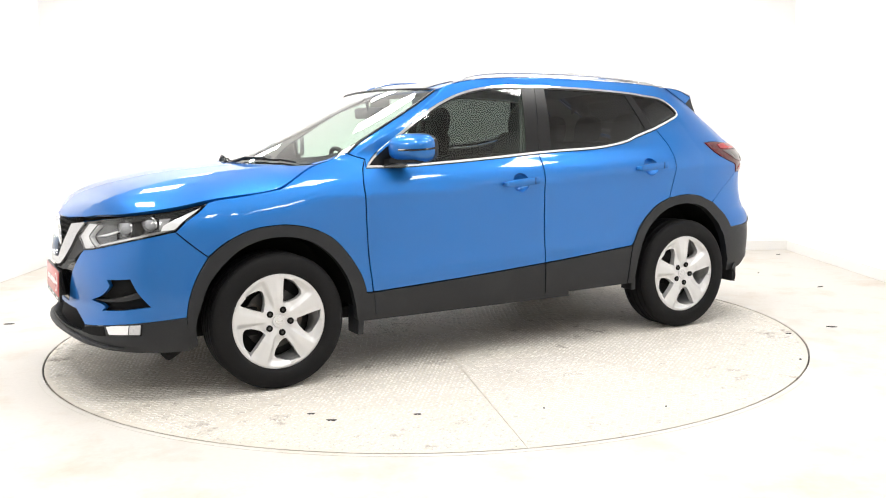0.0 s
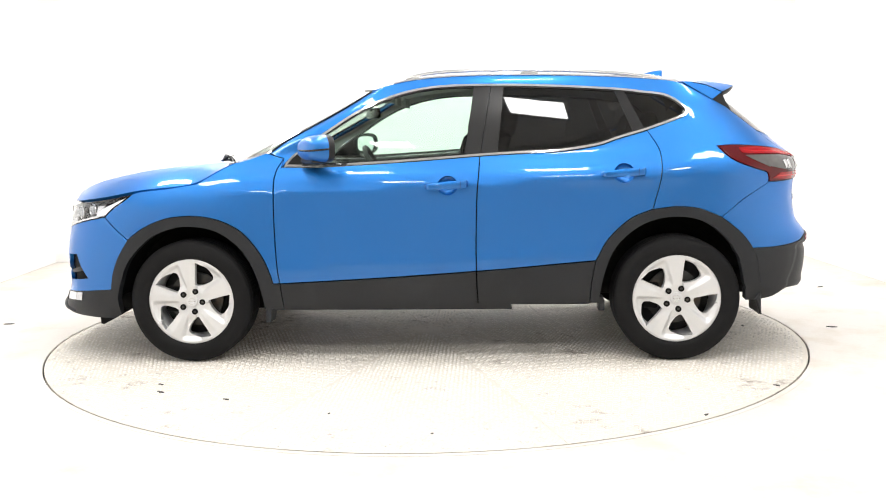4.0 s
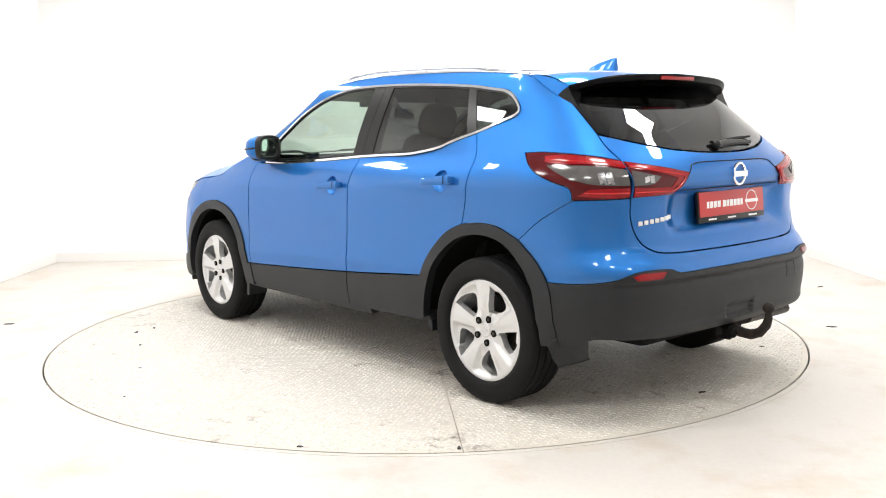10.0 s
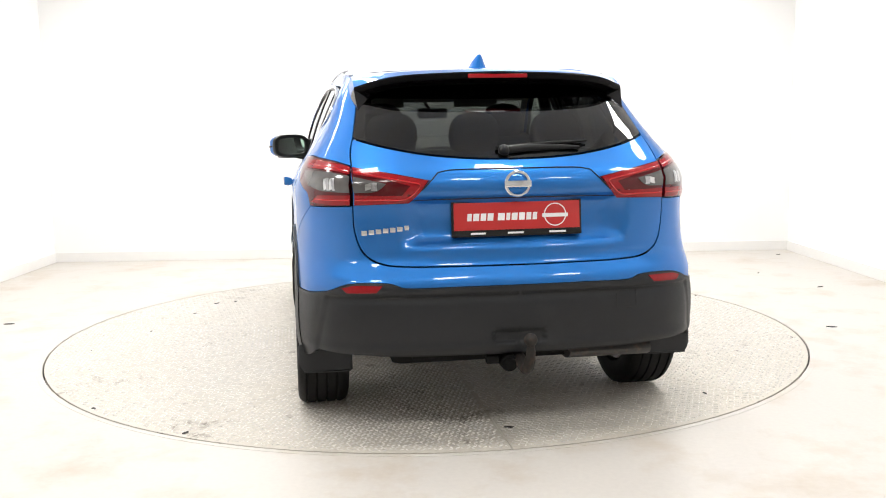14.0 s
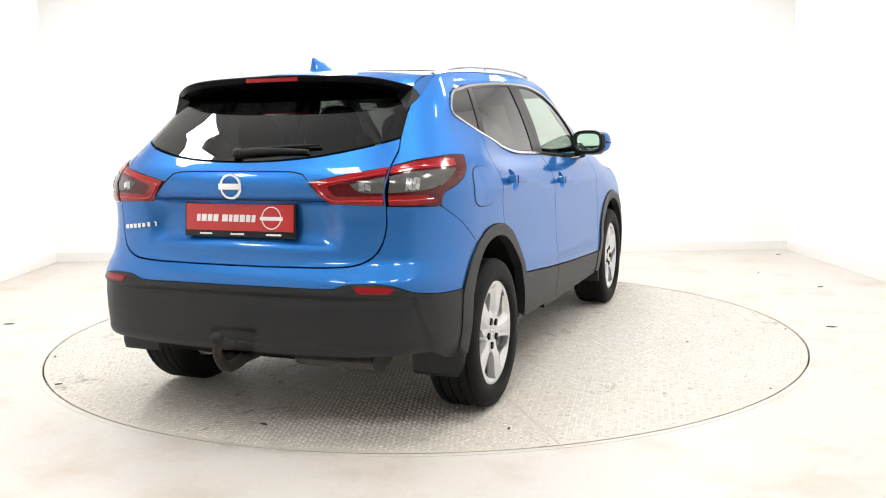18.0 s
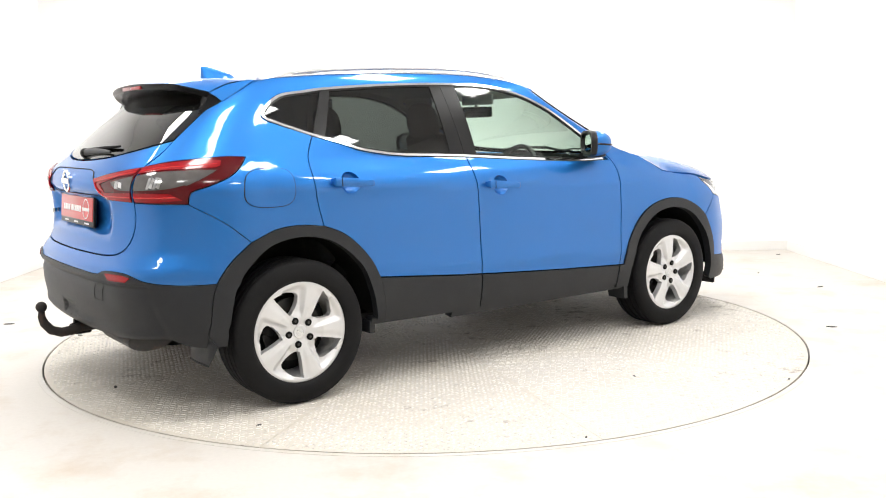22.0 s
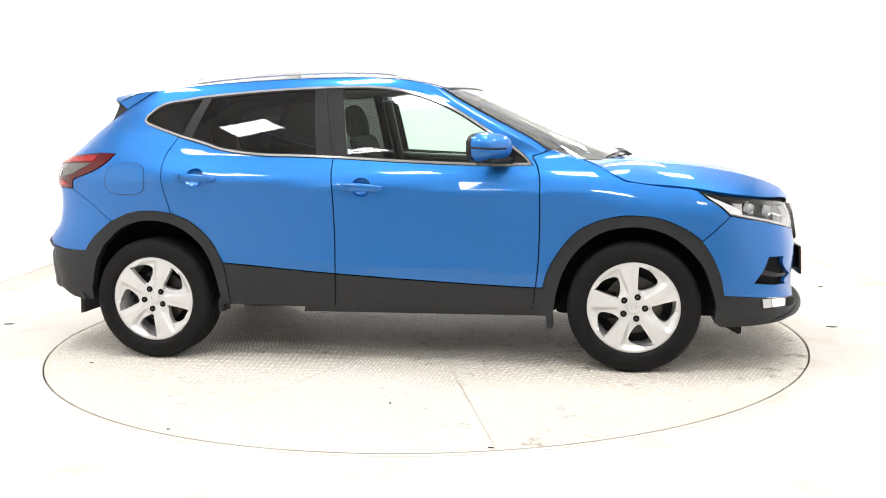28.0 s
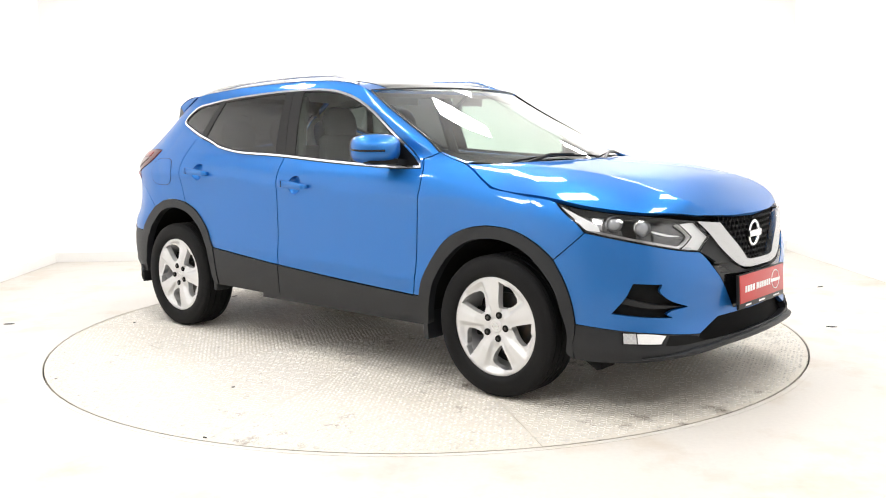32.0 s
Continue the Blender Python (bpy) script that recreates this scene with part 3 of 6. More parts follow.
def door_handle(parent, x, z, side):
    y = float(width(x, z))
    bm = bmesh.new()
    tilt = .045
    secs = []
    for i in range(25):
        f = i / 24
        px = x + .116 - .232 * f
        pz = z + (f - .5) * tilt * .35
        end = min(1, min(f / .09, (1 - f) / .05))
        out = .010 + .021 * end ** .6
        h = (.0150 + .0060 * min(1, f / .55)) * (.62 + .38 * end ** .5)
        yy = float(width(px, pz)) + out
        secs.append([(px, side * (yy + dy), pz + dz) for dy, dz in rounded(0, 0, .018, h * 2, .6, 10)])
    loft(bm, secs)
    h = part("door_handle", bm, paint, parent)
    bm = bmesh.new()
    rim = CUP[0] if x > -.5 else CUP[1]
    mid = rim.mean(0)
    rings = []
    for q, deep in ((1.03, .001), (.97, .006), (.86, .022), (.60, .034), (.25, .038)):
        loop = mid + (rim - mid) * q
        rings.append([bm.verts.new((a, side * (float(width(a, b)) - deep), b)) for a, b in loop])
    for r0, r1 in zip(rings, rings[1:]):
        for k in range(28):
            bm.faces.new((r0[k], r0[(k + 1) % 28], r1[(k + 1) % 28], r1[k]))
    bm.faces.new(rings[-1])
    part("handle_cup", bm, paint, parent, "recessed cup behind the handle")
    bm = bmesh.new()
    px = x - .075
    bmesh.ops.create_cube(bm, size=1, matrix=Matrix.Translation((px, side * (float(width(px, z)) + .0385), z + .005)) @ Matrix.Diagonal((.0024, .004, .037, 1)))
    part("handle_gap", bm, seam_dark, h)



for k, s in enumerate((1, -1)):
    for door, (hx, hz) in zip((front_doors[k], rear_doors[k]), HANDLES):
        door_handle(door, hx, hz, s)

# body side: windscreen pillar, roof side, rear pillar and rear quarter
SCREEN_EDGE = [(.640, 1.476), (.660, 1.40), (.684, 1.30), (.710, 1.20), (.727, 1.147)]
ROOF_EDGE = [(-1.385, 1.498), (-1.2, 1.517), (-.8, 1.541), (-.4, 1.550), (-.1, 1.545), (.10, 1.528), (.22, 1.505), (.32, 1.477)]
TAIL_EDGE = [(.640, 1.120), (.637, 1.18), (.622, 1.229), (.606, 1.30), (.592, 1.37)]
poly = closed_outline([SU(*DLO_TOP[::-1]), SU(*DLO_BACK[::-1]), SU(*BELT_Q[::-1]), SU(*C_SEAM), SU(*ARCH_R1), SU((-1.552, .777), (-1.663, .867), (-1.808, .956)), SU(*LAMP_LOW),
                       SU((-1.533, 1.152), (-1.62, 1.156), (-1.70, 1.152)) + R((.700, 1.138), (.640, 1.120)), R(*TAIL_EDGE), R((.592, 1.37)) + SU((-1.545, 1.405), (-1.385, 1.498)),
                       SU(*ROOF_EDGE), W(*SCREEN_EDGE), SU((.896, 1.147), (.85, 1.128), (.800, 1.114)), SU((.800, 1.114), (.807, 1.068))])
pair("body_side", poly, up_at, paint, gap=.0016, step=.018, probe=.012)
pair("pillar_lining", poly, up_at, lining, offset=-.03, fold=0, label="grey inner pillar lining")

# fuel flap on the driver's side
poly = closed_outline([[(-1.44 + .110 * math.copysign(abs(math.cos(a)) ** .62, math.cos(a)), 1.012 + .088 * math.copysign(abs(math.sin(a)) ** .62, math.sin(a))) for a in [2 * math.pi * i / 40 for i in range(41)]]])
sheet("fuel_flap_gap", poly, low_at, seam_dark, car, side=-1, offset=.0012, fold=0)
sheet("fuel_flap", poly, low_at, paint, car, side=-1, offset=.0028, fold=.002, gap=.0034)

# side windows: bright trim, panes and black pillars
dlo = closed_outline([SU(*DLO_TOP), SU(*BELT_F), SU(*BELT_R), SU(*BELT_Q), SU(*DLO_BACK)])
dlo_in = inset(dlo, .0125)
pair("window_trim", inset(dlo, .001), glass_at, chrome, offset=.005, fold=.016, holes=[dlo_in], step=.03, label="bright chrome window surround")
pair("window_seal", inset(dlo_in, .0004), glass_at, trim_black, offset=.001, fold=.012, holes=[inset(dlo_in, .0065)], step=.03, label="black rubber window seal")
B0, B1 = ((-.258, 1.60), (-.180, 1.06)), ((-.418, 1.60), (-.362, 1.06))
C0, C1 = ((-.948, 1.60), (-1.168, 1.06)), ((-1.020, 1.54), (-1.192, 1.18))
SAIL = ((.665, 1.40), (.61, 1.02))
down = lambda l: (l[0], l[1])
rise = lambda l: (l[1], l[0])
g_in = inset(dlo_in, .0008)


def cut(poly, *lines):
    for a, b in lines:
        poly = clip(poly, a, b)
    return fill(poly)


pair("front_pane", cut(g_in, rise(SAIL), down(B0)), glass_at, clear_glass, offset=-.004, fold=.004, parents=front_doors, label="pale green clear side pane")
pair("mirror_sail", cut(g_in, down(SAIL)), glass_at, trim_black, offset=-.001, fold=.012, parents=front_doors, label="black mirror mounting panel")
pair("pillar_cover", cut(g_in, rise(B0), ((-.339, 1.503), (-.268, 1.08))), glass_at, trim_black, offset=0, fold=.01, gap=.0015, parents=front_doors, label="satin black pillar cover")
pair("pillar_cover", cut(g_in, ((-.268, 1.08), (-.339, 1.503)), down(B1)), glass_at, trim_black, offset=0, fold=.01, gap=.0015, parents=rear_doors, label="satin black pillar cover")
pair("rear_pane", cut(g_in, rise(B1), down(C0)), glass_at, privacy, offset=-.004, fold=.004, parents=rear_doors, label="dark tinted rear side pane")
pair("pillar_cover", cut(g_in, rise(C0), down(C1)), glass_at, trim_black, offset=0, fold=.01, gap=.0015, parents=rear_doors, label="satin black pillar cover")
pair("quarter_pane", cut(g_in, rise(C1)), glass_at, privacy, offset=-.003, fold=.004, label="dark tinted rear quarter pane")

# windscreen
poly = closed_outline([W(*SCREEN_EDGE), W((.727, 1.147), (.705, 1.106), (.5, 1.080), (.3, 1.070), (0, 1.066)), middle(1.066, 1.494, end=W), W((0, 1.494), (.25, 1.491), (.5, 1.484), (.640, 1.476))])
screen = sheet("windscreen", poly, up_at, screen_glass, car, both=True, gap=.004, offset=-.003, fold=.005, label="pale green clear windscreen")
poly = closed_outline([W((.727, 1.147), (.705, 1.106), (.5, 1.080), (.3, 1.070), (0, 1.066)), middle(1.066, 1.105, end=W), W((0, 1.105), (.3, 1.112), (.5, 1.124), (.66, 1.15), (.712, 1.19))])
sheet("screen_band", poly, up_at, gloss_black, screen, both=True, gap=.005, offset=-.007, fold=0, label="black printed edge band")
poly = closed_outline([W(*SCREEN_EDGE[1:]), W((.727, 1.147), (.700, 1.147)), W((.700, 1.147), (.688, 1.20), (.660, 1.30), (.635, 1.40)), W((.635, 1.40), (.660, 1.40))])
pair("screen_edge", poly, up_at, gloss_black, offset=-.007, fold=0, parents=[screen, screen])

for s in (1, -1):
    q = up_at(np.array(curve_through(W(*SCREEN_EDGE), .03)))
    bm = bmesh.new()
    tube(bm, [(x + .002, s * (y + .001), z + .002) for x, y, z in q], .0055, n=6)
    part("screen_seal", bm, trim_black, screen, "black rubber seal")
q = up_at(np.array(curve_through(W((.640, 1.476), (.5, 1.484), (.25, 1.491), (0, 1.494)), .03)))
bm = bmesh.new()
tube(bm, [tuple(p) for p in q] + [(x, -y, z) for x, y, z in q[::-1][1:]], .006, n=6)
part("screen_seal", bm, trim_black, screen, "black rubber seal")

# bonnet
HOOD_MID = Spline((1.0, 1.17, 1.315, 1.49, 1.668, 1.845, 2.0, 2.10, 2.165, 2.205), (1.108, 1.104, 1.097, 1.083, 1.062, 1.028, .980, .930, .887, .848))
HOOD_EDGE = Spline((1.0, 1.064, 1.138, 1.209, 1.283, 1.451, 1.604, 1.763, 1.991, 2.127, 2.186, 2.205), (1.108, 1.095, 1.064, 1.021, .983, .959, .943, .913, .880, .856, .848, .846))
HOOD_WIDE = Spline((0, .138, .279, .463, .665, .775, .868, .96, .998, 1.033, 1.068, 1.10), (.02, .19, .437, .665, .790, .812, .815, .816, .801, .773, .751, .735))


HOOD_CREASE = Spline((1.0, 1.4, 1.62, 1.83, 2.04, 2.14, 2.205), (.56, .51, .498, .492, .464, .367, .25))


def hood_at(p):
    x, y = p[:, 0], np.abs(p[:, 1])
    wide = HOOD_WIDE(np.sqrt(np.maximum(2.205 - x, 0)))
    r = np.clip(y / np.maximum(wide, .02), 0, 1.1)
    m, e = HOOD_MID(x), HOOD_EDGE(x)
    # a nearly flat top, a crease, and a side that falls away to the wing
    line = HOOD_CREASE(x)
    rc = np.clip(line / np.maximum(wide, .02), .3, .92)
    t = np.sqrt(np.maximum((r - rc) / (1 - rc), 0) ** 2 + .0005) - .0224
    fall = .14 * np.minimum(r / rc, 1) ** 2 + .86 * (.62 * t + .38 * t ** 3) * (r > rc)
    ease = np.clip((2.19 - x) / .10, 0, 1) * np.clip((x - 1.0) / .25, 0, 1)
    soft = r ** 2.7
    return np.stack([x, p[:, 1], m - (m - e) * (soft + (fall - soft) * ease)], -1)


HOOD_LINE = [(2.203, 0), (2.198, .09), (2.186, .19), (2.160, .32), (2.127, .437), (2.07, .555), (1.991, .662), (1.89, .737), (1.763, .787), (1.604, .810), (1.451, .815), (1.275, .815)]
HOOD_BACK = [(1.275, .815), (1.209, .799), (1.138, .772), (1.064, .749)]
poly = closed_outline([HOOD_LINE, HOOD_BACK, [(1.064, .749), (1.10, .70), (1.19, .52), (1.29, .27), (1.325, 0)], [(1.325, 0), (2.203, 0)]])
bonnet = sheet("bonnet", poly, hood_at, paint, car, both=True, gap=GAP, fold=.02, flip=-1, step=.02)
# added black sheet below the bonnet that blocks light through the gaps
sheet("bonnet_light_stop", poly, hood_at, under, bonnet, both=True, offset=-.035, fold=0, flip=-1, step=.06)
poly = closed_outline([[(1.10, .72), (1.19, .54), (1.29, .29), (1.335, 0)], [(1.335, 0), (1.20, 0)], [(1.20, 0), (1.14, .28), (1.04, .54), (.93, .72)]])
sheet("cowl_panel", poly, lambda p: np.stack([p[:, 0], p[:, 1], 1.082 - .04 * (p[:, 0] - 1.2) - .02 * p[:, 1] ** 2], -1), plastic, car, both=True, fold=.02, flip=-1, label="black cowl panel under the wipers")

# roof, with a dark glass panel
def roof_at(p, lift=0.0):
    x, y = p[:, 0], np.abs(p[:, 1])
    edge = ROOF_Z(x)
    wide = width(x, edge)
    return np.stack([x, p[:, 1], edge + (.012 + .014 * np.clip((-.2 - x), 0, 1.2)) * (1 - np.clip(y / wide, 0, 1.05) ** 2.2)], -1)


ROOF_Z = Spline([p[0] for p in ROOF_EDGE] + [.5], [p[1] for p in ROOF_EDGE] + [1.452])
roof_side = [(x, float(width(x, z))) for x, z in ROOF_EDGE]
poly = closed_outline([roof_side, [(.32, roof_side[-1][1]), (.365, .5), (.41, .25), (.428, 0)], [(.428, 0), (-1.40, 0)], [(-1.40, 0), (-1.395, .3), (-1.385, roof_side[0][1])]])
roof = sheet("roof", poly, roof_at, paint, car, both=True, gap=GAP, fold=.014, flip=-1)
sheet("roof_lining", poly, roof_at, lining, roof, both=True, offset=-.035, fold=0, flip=-1, step=.06, label="grey roof lining")
poly = closed_outline([[(.30, .50), (.345, .43), (.39, .22), (.405, 0)], [(.405, 0), (-1.02, 0)], [(-1.02, 0), (-1.01, .43), (-.97, .49)], [(-.97, .49), (.30, .50)]])
sheet("glass_roof", poly, roof_at, gloss_black, roof, both=True, offset=.003, fold=.005, flip=-1, label="black panoramic glass panel")


def roof_rail(side):
    rail = new("roof_rail")
    rail.parent = car
    xs = [.215, .17, .10, 0, -.2, -.5, -.8, -1.05, -1.20, -1.30, -1.37]
    zs = Spline([-1.37, -1.30, -1.15, -.9, -.5, -.15, .06, .16, .215], [1.506, 1.522, 1.548, 1.572, 1.588, 1.586, 1.566, 1.536, 1.507])
    bm = bmesh.new()
    pts = [(x, side * (float(width(x, ROOF_Z(x))) - .010 - .010 * min(1, abs(x + .55) / .8) ** 2), float(zs(x)) - .008) for x in np.linspace(.215, -1.37, 40)]
    tube(bm, pts, [.004 + .010 * min(1, min(i, 39 - i) / 2.5) for i in range(40)], n=12, flat=.75)
    part("rail_bar", bm, satin, rail)
    bm = bmesh.new()
    base = [(x, side * (float(width(x, ROOF_Z(x))) - .012), float(ROOF_Z(x)) + .004) for x in np.linspace(.20, -1.36, 30)]
    tube(bm, base, .012, n=8, flat=.7)
    part("rail_base", bm, satin, rail)
    for x in (.10, -.55, -1.22):
        bm = bmesh.new()
        y, z0, z1 = float(width(x, ROOF_Z(x))) - .012, float(ROOF_Z(x)), float(zs(x)) - .006
        box(bm, (x - .05, side * y - .007, z0), (x + .05, side * y + .007, z1), .004)
        part("rail_foot", bm, satin, rail)
    return rail


roof_rail(1), roof_rail(-1)

# aerial fin
bm = bmesh.new()
secs = []
for i in range(9):
    f = i / 8
    zz = 1.534 + .064 * f
    x0, x1 = -1.200 - .155 * f ** 2.3, -1.392 + .004 * f
    w = .036 * (1 - f) ** .8 + .006
    secs.append([((x0 + x1) / 2 + (x0 - x1) / 2 * math.cos(a), w * math.sin(a) * (1 + .25 * math.cos(a + math.pi)), zz) for a in [2 * math.pi * k / 16 for k in range(16)]])
loft(bm, secs)
part("aerial_fin", bm, paint, car)

# tailgate, rear window and spoiler
SEAM = [(.640, 1.120), (.644, 1.04), (.643, .964), (.640, .88), (.624, .81), (.594, .765), (.535, .735), (.44, .725), (.25, .722), (0, .721)]
GLASS_LOW = [(.622, 1.229), (.56, 1.207), (.45, 1.180), (.324, 1.158), (.15, 1.143), (0, 1.139)]
poly = closed_outline([R(*SEAM), middle(.721, 1.139, True), R(*GLASS_LOW[::-1]), R((.622, 1.229), (.637, 1.18), (.640, 1.120))])
tailgate = sheet("tailgate", poly, low_at, paint, car, both=True, gap=GAP * 1.3, fold=.02)
# unseen sheet added inside the tailgate so that its gaps stay dark
sheet("tailgate_light_stop", poly, low_at, under, tailgate, both=True, offset=-.04, fold=0, step=.06)
poly = closed_outline([R(*GLASS_LOW), middle(1.139, 1.47, True), R((0, 1.47), (.3, 1.465), (.52, 1.45), (.575, 1.43)), R((.575, 1.43), (.592, 1.37), (.606, 1.30), (.622, 1.229))])
rear_window = sheet("rear_window", poly, low_at, rear_glass, tailgate, both=True, gap=.003, fold=.006, label="dark tinted rear window")
for band in ([GLASS_LOW, [(0, 1.158), (.25, 1.168), (.40, 1.187), (.50, 1.207), (.580, 1.228)]],):
    p = closed_outline([R(*band[0]), middle(1.139, 1.158, True), R(*band[1])])
    sheet("window_band", p, low_at, gloss_black, rear_window, both=True, offset=-.004, fold=0, gap=.004, label="black printed edge band")
p = closed_outline([R((.622, 1.229), (.606, 1.30), (.592, 1.37), (.58, 1.42)), R((.54, 1.42), (.552, 1.36), (.566, 1.29), (.578, 1.226))])
pair("window_band", p, low_at, gloss_black, offset=-.004, fold=0, gap=.003, parents=[rear_window, rear_window])
p = closed_outline([R((.575, 1.40), (.45, 1.395), (.25, 1.39), (0, 1.388)), middle(1.388, 1.468, True), R((0, 1.468), (.3, 1.463), (.52, 1.448), (.570, 1.43)), R((.570, 1.43), (.575, 1.40))])
sheet("window_band", p, low_at, gloss_black, rear_window, both=True, offset=-.004, fold=0)

SP_TIP = Spline((0, .2, .4, .52, .60), (-1.752, -1.743, -1.710, -1.665, -1.60))
SP_Z = Spline((0, .3, .5, .60), (1.500, 1.492, 1.471, 1.442))
spoiler = new("spoiler")
spoiler.parent = car
bm, bu = bmesh.new(), bmesh.new()
tops, lows = [], []
for i in range(41):
    y = -.597 + 1.194 * i / 40
    ay = abs(y)
    xf = -1.390 - .035 * max(0, (ay - .5) / .1) ** 2
    zf = float(roof_at(np.array([[xf, ay]]))[0, 2])
    xt, zt = float(SP_TIP(ay)), float(SP_Z(ay))
    row = []
    for k in range(9):
        f = k / 8
        row.append((xf + (xt - xf) * f, y, zf + (zt - zf) * f + .012 * math.sin(math.pi * f)))
    tops.append(row)
    zb = .055 + .03 * max(0, (ay - .42) / .18)
    lows.append([(xt, y, zt), (xt - .003, y, zt - .006), (xt - .001, y, zt - .014), (xt + .008, y * .998, zt - .028), (xt + .05, y * .99, zt - .044), ((xf + xt) / 2 - .02, y * .985, zt - zb), (xf - .10, y * .97, zf - .075), (xf - .03, y * .96, zf - .03)])
for b, rows in ((bm, tops), (bu, lows)):
    vs = [[b.verts.new(q) for q in r] for r in rows]
    for r0, r1 in zip(vs, vs[1:]):
        for k in range(len(r0) - 1):
            b.faces.new((r0[k], r0[k + 1], r1[k + 1], r1[k]))
part("spoiler_top", bm, paint, spoiler)
part("spoiler_underside", bu, visor_black, spoiler, "gloss black underside")
for s in (1, -1):
    bm = bmesh.new()
    tri = [(-1.386, .598, 1.499), (-1.470, .607, 1.448), (-1.549, .606, 1.402), (-1.578, .600, 1.424), (-1.602, .592, 1.440), (-1.52, .593, 1.476), (-1.43, .594, 1.497)]
    loft(bm, [[(x, s * (y + d), z) for x, y, z in tri] for d in (.004, -.03)])
    part("spoiler_cheek", bm, paint, spoiler)
    bm = bmesh.new()
    tri = [(-1.552, .598, 1.402), (-1.580, .594, 1.424), (-1.605, .588, 1.432), (-1.622, .584, 1.395), (-1.655, .577, 1.345), (-1.645, .580, 1.330)]
    loft(bm, [[(x, s * (y + d), z) for x, y, z in tri] for d in (.010, -.055)])
    part("spoiler_fin", bm, gloss_black, spoiler, "gloss black side fin")
bm = bmesh.new()
box(bm, (-1.7535, -.128, 1.4715), (-1.738, .128, 1.4890), .003)
part("brake_lamp", bm, red_lens, spoiler, "red high brake lamp")

# the tailgate's raised lip above the plate
LIP = [(.422, .984), (.36, 1.04), (.335, 1.066), (.310, 1.092), (.27, 1.100), (.15, 1.103), (0, 1.103)]


def bead(name, pts2, at, mat, parent, r=.003, lift=.001, both=True, label="", sides=(1, -1)):
    q = at(np.array(pts2))
    bm = bmesh.new()
    for s in sides:
        tube(bm, [(p[0] * (1 + lift / 2.1), s * p[1], p[2]) for p in q], r, n=6)
    return part(name, bm, mat, parent, label)


# edge creases of the lid; their shade is drawn as thin dark beads
bead("lid_crease_shade", curve_through(R(*LIP), .02), low_at, seam_dark, tailgate, r=.0025, lift=.0005, label="crease shade drawn as a dark line")
bead("lid_crease_shade", curve_through(R((.43, .983), (.3, .986), (0, .988)), .02), low_at, seam_dark, tailgate, r=.0025, lift=.0005, label="crease shade drawn as a dark line")


def emblem(parent, x, z, r, front):
    """A ring with a bar across, as plain shapes."""
    sg = 1 if front else -1
    m = Matrix.Translation((x, 0, z)) @ Matrix.Rotation(radians(90) * sg, 4, "Y")
    bm = bmesh.new()
    rows = [(r * .97, -.004), (r, .003), (r * .94, .006), (r * .80, .006), (r * .76, .003), (r * .74, -.004)]
    lathe(bm, rows, 40, m, closed=True)
    e = part("emblem_ring", bm, chrome, parent, "round chrome emblem ring")
    bm = bmesh.new()
    box(bm, (x - .004, -r * 1.02, z - r * .24), (x + .013 * (1 if front else -1) * 1, r * 1.02, z + r * .24) if front else (x + .004, r * 1.02, z + r * .24), .002)
    if not front:
        bmesh.ops.translate(bm, verts=bm.verts, vec=(-.006, 0, 0))
    part("emblem_bar", bm, chrome, e)


emblem(tailgate, -2.086, 1.043, .053, False)


def plate(name, m, parent, w=.52, h=.128):
    """A red dealer plate in a black holder, its lettering as plain bars."""
    p = new(name)
    p.parent = parent
    p.matrix_local = m
    bm = bmesh.new()
    box(bm, (-w / 2 - .006, -h / 2 - .008, -.014), (w / 2 + .006, h / 2 + .004, 0), .004)
    part("plate_holder", bm, trim_black, p, "black plate holder")
    bm = bmesh.new()
    box(bm, (-w / 2 + .003, -h / 2 + .018, -.002), (w / 2 - .003, h / 2 - .001, .003), .002)
    part("plate_face", bm, plate_red, p, "red plate face")
    x = -w / 2 + .056
    for bw, gap in ((.024, 0), (.030, 0), (.028, 0), (.030, .012), (.034, 0), (.022, 0), (.030, 0), (.030, 0), (.026, 0), (.024, 0)):
        bm = bmesh.new()
        box(bm, (x, -.009, .003), (x + bw - .006, .020, .0042), .0006)
        for v in bm.verts:
            v.co.x += .10 * v.co.y
        part("letter_bar", bm, plate_white, p)
        x += bw + gap
    bm = bmesh.new()
    lathe(bm, [(.046, .003), (.046, .0044), (.042, .0044), (.042, .003)], 36, Matrix.Translation((w / 2 - .105, .009, 0)), closed=True)
    part("ring_mark", bm, plate_white, p)
    bm = bmesh.new()
    box(bm, (w / 2 - .158, -.001, .003), (w / 2 - .052, .014, .0046))
    part("letter_bar", bm, plate_white, p)
    for bx, bw in ((-.19, .060), (-.04, .065), (.13, .070)):
        bm = bmesh.new()
        box(bm, (bx, -h / 2 + .001, 0), (bx + bw, -h / 2 + .0085, .0012))
        part("small_bar", bm, plate_white, p)
    return p


plate("number_plate", Matrix.Translation((-2.050, -.007, .906)) @ Euler((radians(90 - 5), 0, radians(-90))).to_matrix().to_4x4(), car)

# model badge, as plain bars
for i in range(7):
    y = .60 - .0275 * i
    q = low_at(np.array(R((y, .858 + .003 * i))))[0]
    bm = bmesh.new()
    m = Matrix.Translation((q[0] - .003, q[1], q[2])) @ Matrix.Rotation(radians(-14), 4, "Z")
    box(bm, (-.002, -.0110, -.0095), (.003, .0110, .0095), .0012, m)
    part("badge_bar", bm, satin, tailgate)

